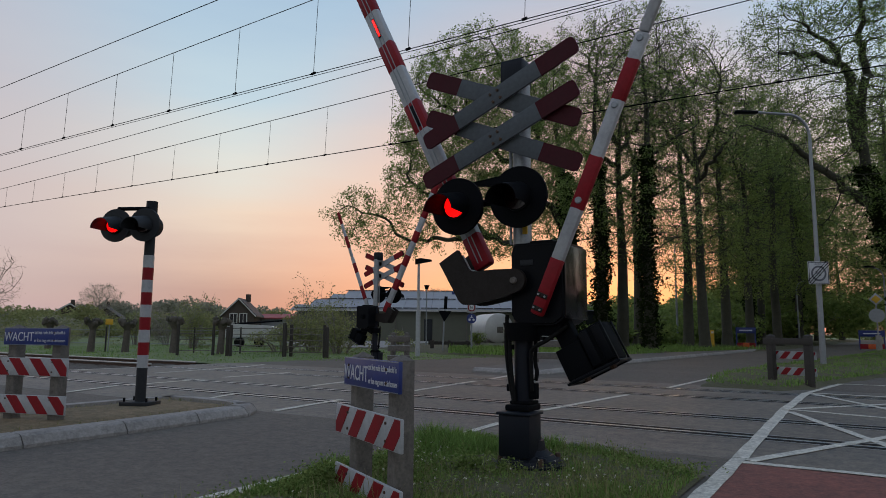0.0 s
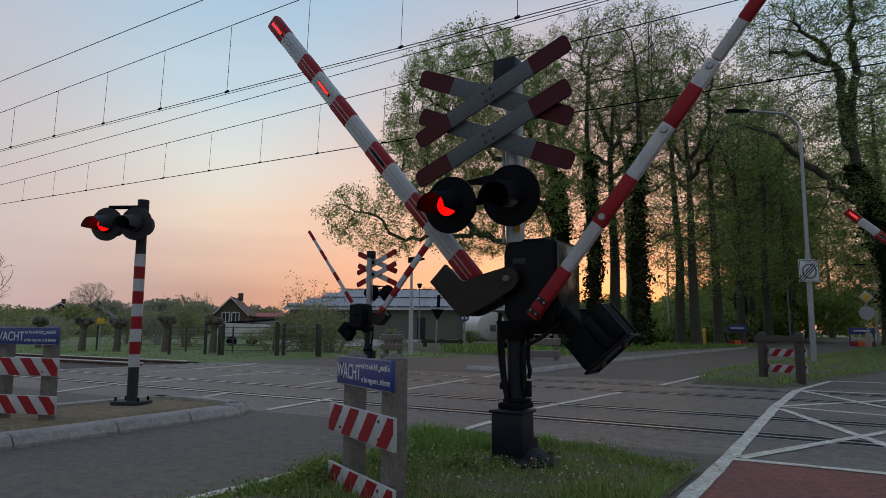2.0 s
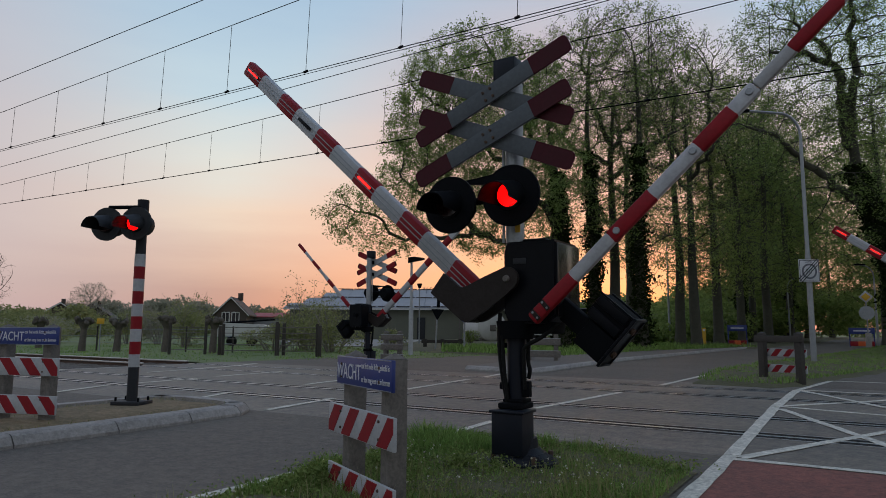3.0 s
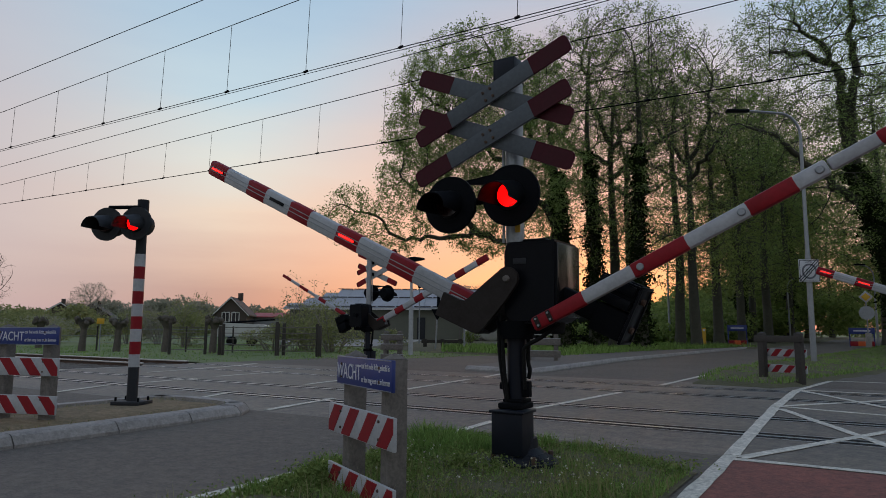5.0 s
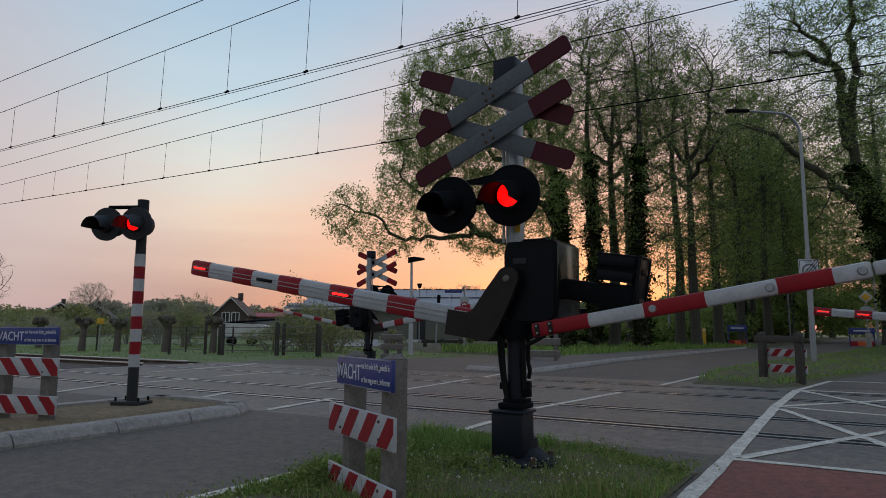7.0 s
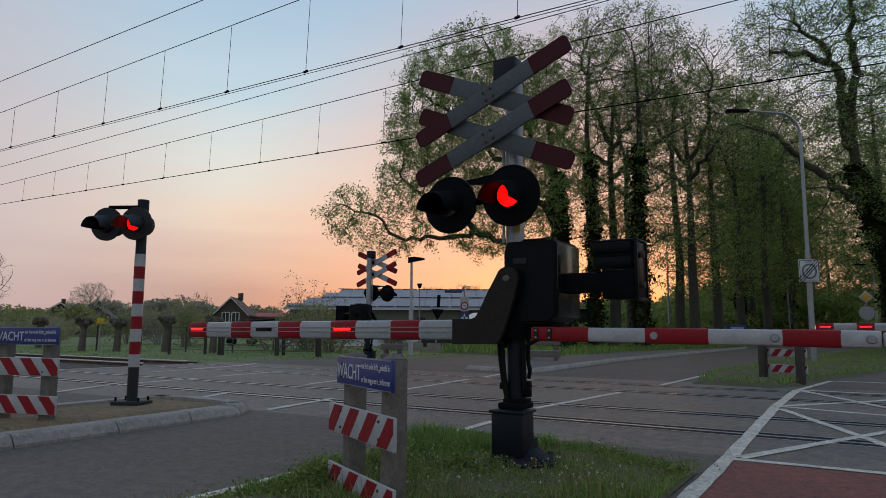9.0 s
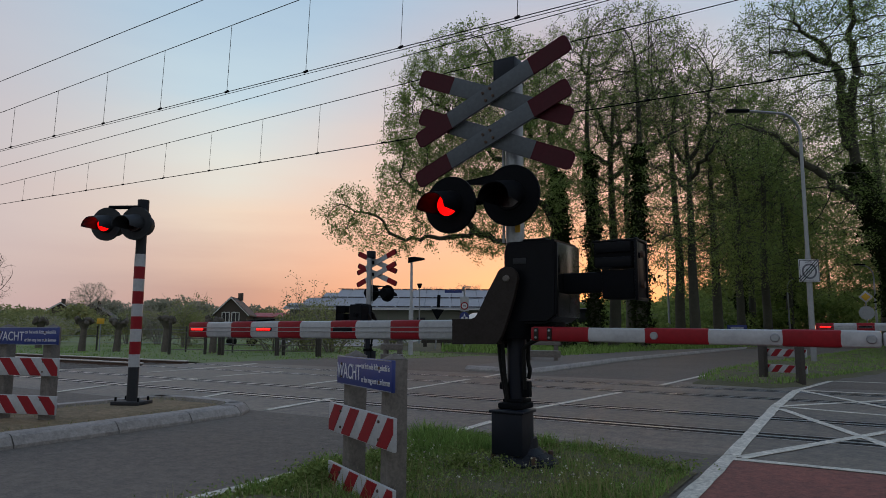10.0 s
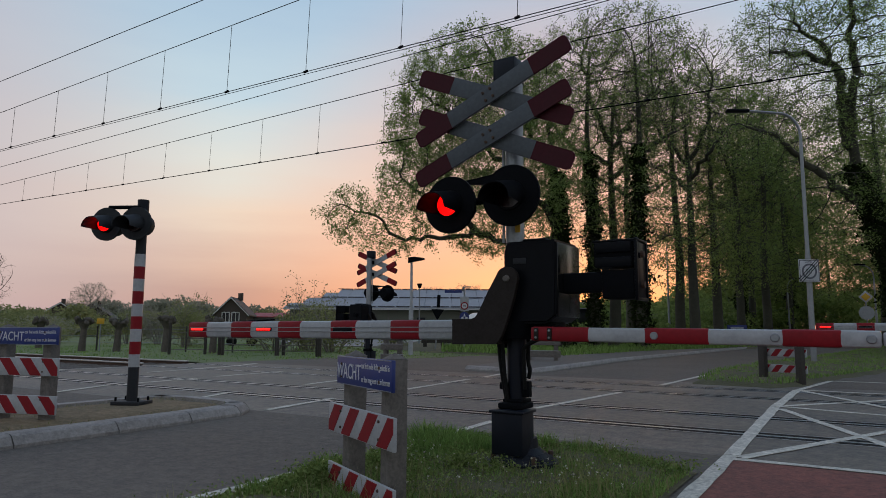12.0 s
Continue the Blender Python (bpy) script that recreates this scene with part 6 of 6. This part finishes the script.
rng = np.random.default_rng(9)
spots = [(-135 + 190 * i / 120 + rng.uniform(-3, 3), 165 + 22 * math.sin(i * 0.11) + rng.uniform(-10, 10), rng.uniform(3.0, 5.5), rng.uniform(4.8, 7.4) * (1.0 + 0.12 * math.sin(i * 0.31))) for i in range(120)]
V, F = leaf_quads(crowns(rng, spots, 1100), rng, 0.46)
tagged(new("distant_woods", arrays_mesh("distant_woods", V, F, LEAF_HAZED)), "belt of trees along the horizon, haze painted into its leaves", "woods", kind="stuff")
spots = []
for i in range(96):   # nearer hedges and copses behind the meadow
    x, y = -92 + 86 * i / 96 + rng.uniform(-2, 2), 96 + 14 * math.sin(i * 0.23) + rng.uniform(-7, 7)
    if -36 < x < -12 and y < 112:
        y += 18
    spots.append((x, y, rng.uniform(1.8, 3.6), rng.uniform(2.2, 4.2)))
V, F = leaf_quads(crowns(rng, spots, 1350), rng, 0.2)
tagged(new("hedgerow", arrays_mesh("hedgerow", V, F, LEAF_BUSH)), "soft green hedges and copses behind the meadow", "hedge", kind="stuff")
# bark and leaves of the field trees both have haze in their colour
far_round = plant(grow_tree("field_tree", 71, [(0, 0, -0.2), (0, 0, 2.2), (0.1, 0, 4.5)], 0.28, (((0, 0, 5.8), (4.0, 4.0, 3.6), 1.0),), 900, "round half-bare tree in the fields", LEAF_HAZED, 6000, 0.075, (), 0.4, 0.6, 5.0, 0.2, bark=BARK_HAZED, twig=0.012), -62, 118)
copy_thing(far_round, pose(-2, 125, 0, 0, 0, 160))
copy_thing(far_round, pose(4, 118, 0, 0, 0, 20))
edge_tree = plant(grow_tree("bare_tree", 91, [(0, 0, -0.2), (0, 0, 1.6), (0.1, 0, 3.2)], 0.11, (((0, 0, 4.2), (2.2, 2.2, 2.4), 1.0),), 500, "small bare tree at the meadow's edge", LEAF_HAZED, 300, 0.04, (), 0.3, 0.45, 4.0, 0.15, clump=3), -30.2, 43)

# ---- grass ----
blades("grass", NEAR_VERGE, 80000, 0.05, 0.045, GRASS_BLADE, "short green grass round the barrier post", 0.0045, 0.6, (-2.26, 4.7, 0.36))
blades("dry_grass", NEAR_VERGE, 26000, 0.05, 0.045, GRASS_DRY, "dry straw-coloured blades in the short turf", 0.004, 0.6, (-2.26, 4.7, 0.36))
blades("seeding_grass", NEAR_VERGE, 9000, 0.05, 0.11, GRASS_DRY, "taller seeding grass and weeds on the verge", 0.003, 0.6, (-2.26, 4.7, 0.36))
blades("grass", [(-3.42, 3.0), (-3.42, 5.2), (-2.9, 5.8), (-2.3, 5.6), (-3.0, 4.2), (-3.0, 3.0)], 9000, 0.03, 0.13, GRASS_BLADE, "ragged longer grass at the edge of the road", 0.006, 0.6)
blades("grass", FAR_VERGE[:5] + FAR_VERGE[-4:], 22000, 0.1, 0.08, GRASS_BLADE, "green grass on the far verge", 0.01, 0.4)
blades("grass", [(-9.6, 24), (-8.4, 34), (-5.6, 46), (-12, 46), (-20, 32), (-16, 25.5)], 16000, 0.1, 0.22, GRASS_BLADE, "rough grass beyond the paving", 0.02, 0.6)
blades("grass", [(-40, 14.1), (-17.5, 14.1), (-17.4, 15.3), (-13.5, 21), (-13, 25), (-30, 32), (-40, 34)], 20000, 0.0, 0.07, GRASS_BLADE, "green grass along the far track", 0.012, 0.4)
blades("dry_grass", MEDIAN, 2500, 0.11, 0.035, GRASS_DRY, "thin dry grass on the sandy island", 0.004, 0.6)


# clover and other low weeds in the turf, taller round the posts, with small pale flowers
rng = np.random.default_rng(31)
centres, stems = [], []
WEEDS = [(rng.uniform(-3.3, -1.2), rng.uniform(2.2, 5.6), rng.uniform(0.02, 0.05), 0.13) for _ in range(90)]
WEEDS += [(-3.12 + rng.normal(0, 0.05), rng.uniform(3.1, 4.1), rng.uniform(0.04, 0.1), 0.06) for _ in range(34)]
WEEDS += [(-2.5 + rng.normal(0, 0.2), 4.36 + rng.normal(0, 0.08), rng.uniform(0.04, 0.09), 0.05) for _ in range(12)]
for v, n, hh, ww in WEEDS:
    k = int(150 * (0.4 + hh * 6))
    p = rng.normal(0, 1, (k, 3)) * np.array([ww, ww, hh * 0.5]) + np.array([v, n, 0.06 + hh * 0.5])
    p[:, 2] = np.abs(p[:, 2])
    centres.append(p)
V, F = leaf_quads(np.concatenate(centres), rng, 0.013, 1.2)
weeds = new("low_weeds", arrays_mesh("low_weeds", V, F, WEED_LEAF))
weeds.matrix_world = stand(0, 0)
tagged(weeds, "clover and ragged low weeds in the turf", "weeds", kind="stuff")
p = np.column_stack([rng.uniform(-3.3, -1.2, 420), rng.uniform(2.4, 5.6, 420), rng.uniform(0.1, 0.19, 420)])
p = p[[noise.noise((a * 1.1, b * 1.1, 4.0)) > -0.05 for a, b, c in p]]
V, F = leaf_quads(np.repeat(p, 4, 0) + rng.normal(0, 0.004, (len(p) * 4, 3)), rng, 0.007, 1.0)
flowers = new("small_flowers", arrays_mesh("small_flowers", V, F, PETALS))
flowers.matrix_world = stand(0, 0)
tagged(flowers, "tiny pale flowers standing above the grass", "flowers", kind="stuff")
V, F = tubes([(np.array([a, b, 0.02]), np.array([a, b, c]), 0.0016, 0.001) for a, b, c in p], 3)
stalks = new("flower_stalks", arrays_mesh("flower_stalks", V, F, GRASS_DRY))
stalks.matrix_world = stand(0, 0)
tagged(stalks, "thin stalks of the small flowers", "flowers", kind="stuff")


# ---- what moves: booms fall, lamps flash ----
def motions():
    fall = [(0.0, 63.3), (0.5, 60.1), (1.0, 56.6), (1.5, 53.0), (2.0, 48.8), (2.5, 44.8), (3.0, 41.0), (3.6, 36.3), (4.2, 31.6), (5.0, 24.9), (5.5, 20.9), (6.0, 16.9),
            (6.5, 13.1), (7.0, 9.3), (7.2, 7.9), (7.6, 5.0), (8.0, 2.5), (8.4, 0.6), (8.7, -0.2), (9.2, -0.2), (12.0, -0.2)]
    for ob, place in SWINGS:
        times, angles = [t for t, a in fall], [a for t, a in fall]
        walk(ob, [(t, place(float(np.interp(t + LEADS[ob.name], times, angles)))) for t in times])
    period, lit_for, first = 0.6535, 0.405, 0.585
    for ob, side, lit, dark in FLASHERS:
        rows = []
        state = None
        for k in range(361):
            t = k / 30
            ph = (t - first) % period
            on = (ph < lit_for) if side == "left" else (ph >= lit_for or ph < 0.045)
            if on != state:
                if state is not None:
                    rows.append((t - 1 / 30, lit if state else dark))
                rows.append((t, lit if on else dark))
                state = on
        rows.append((12.0, lit if state else dark))
        walk(ob, rows)


motions()
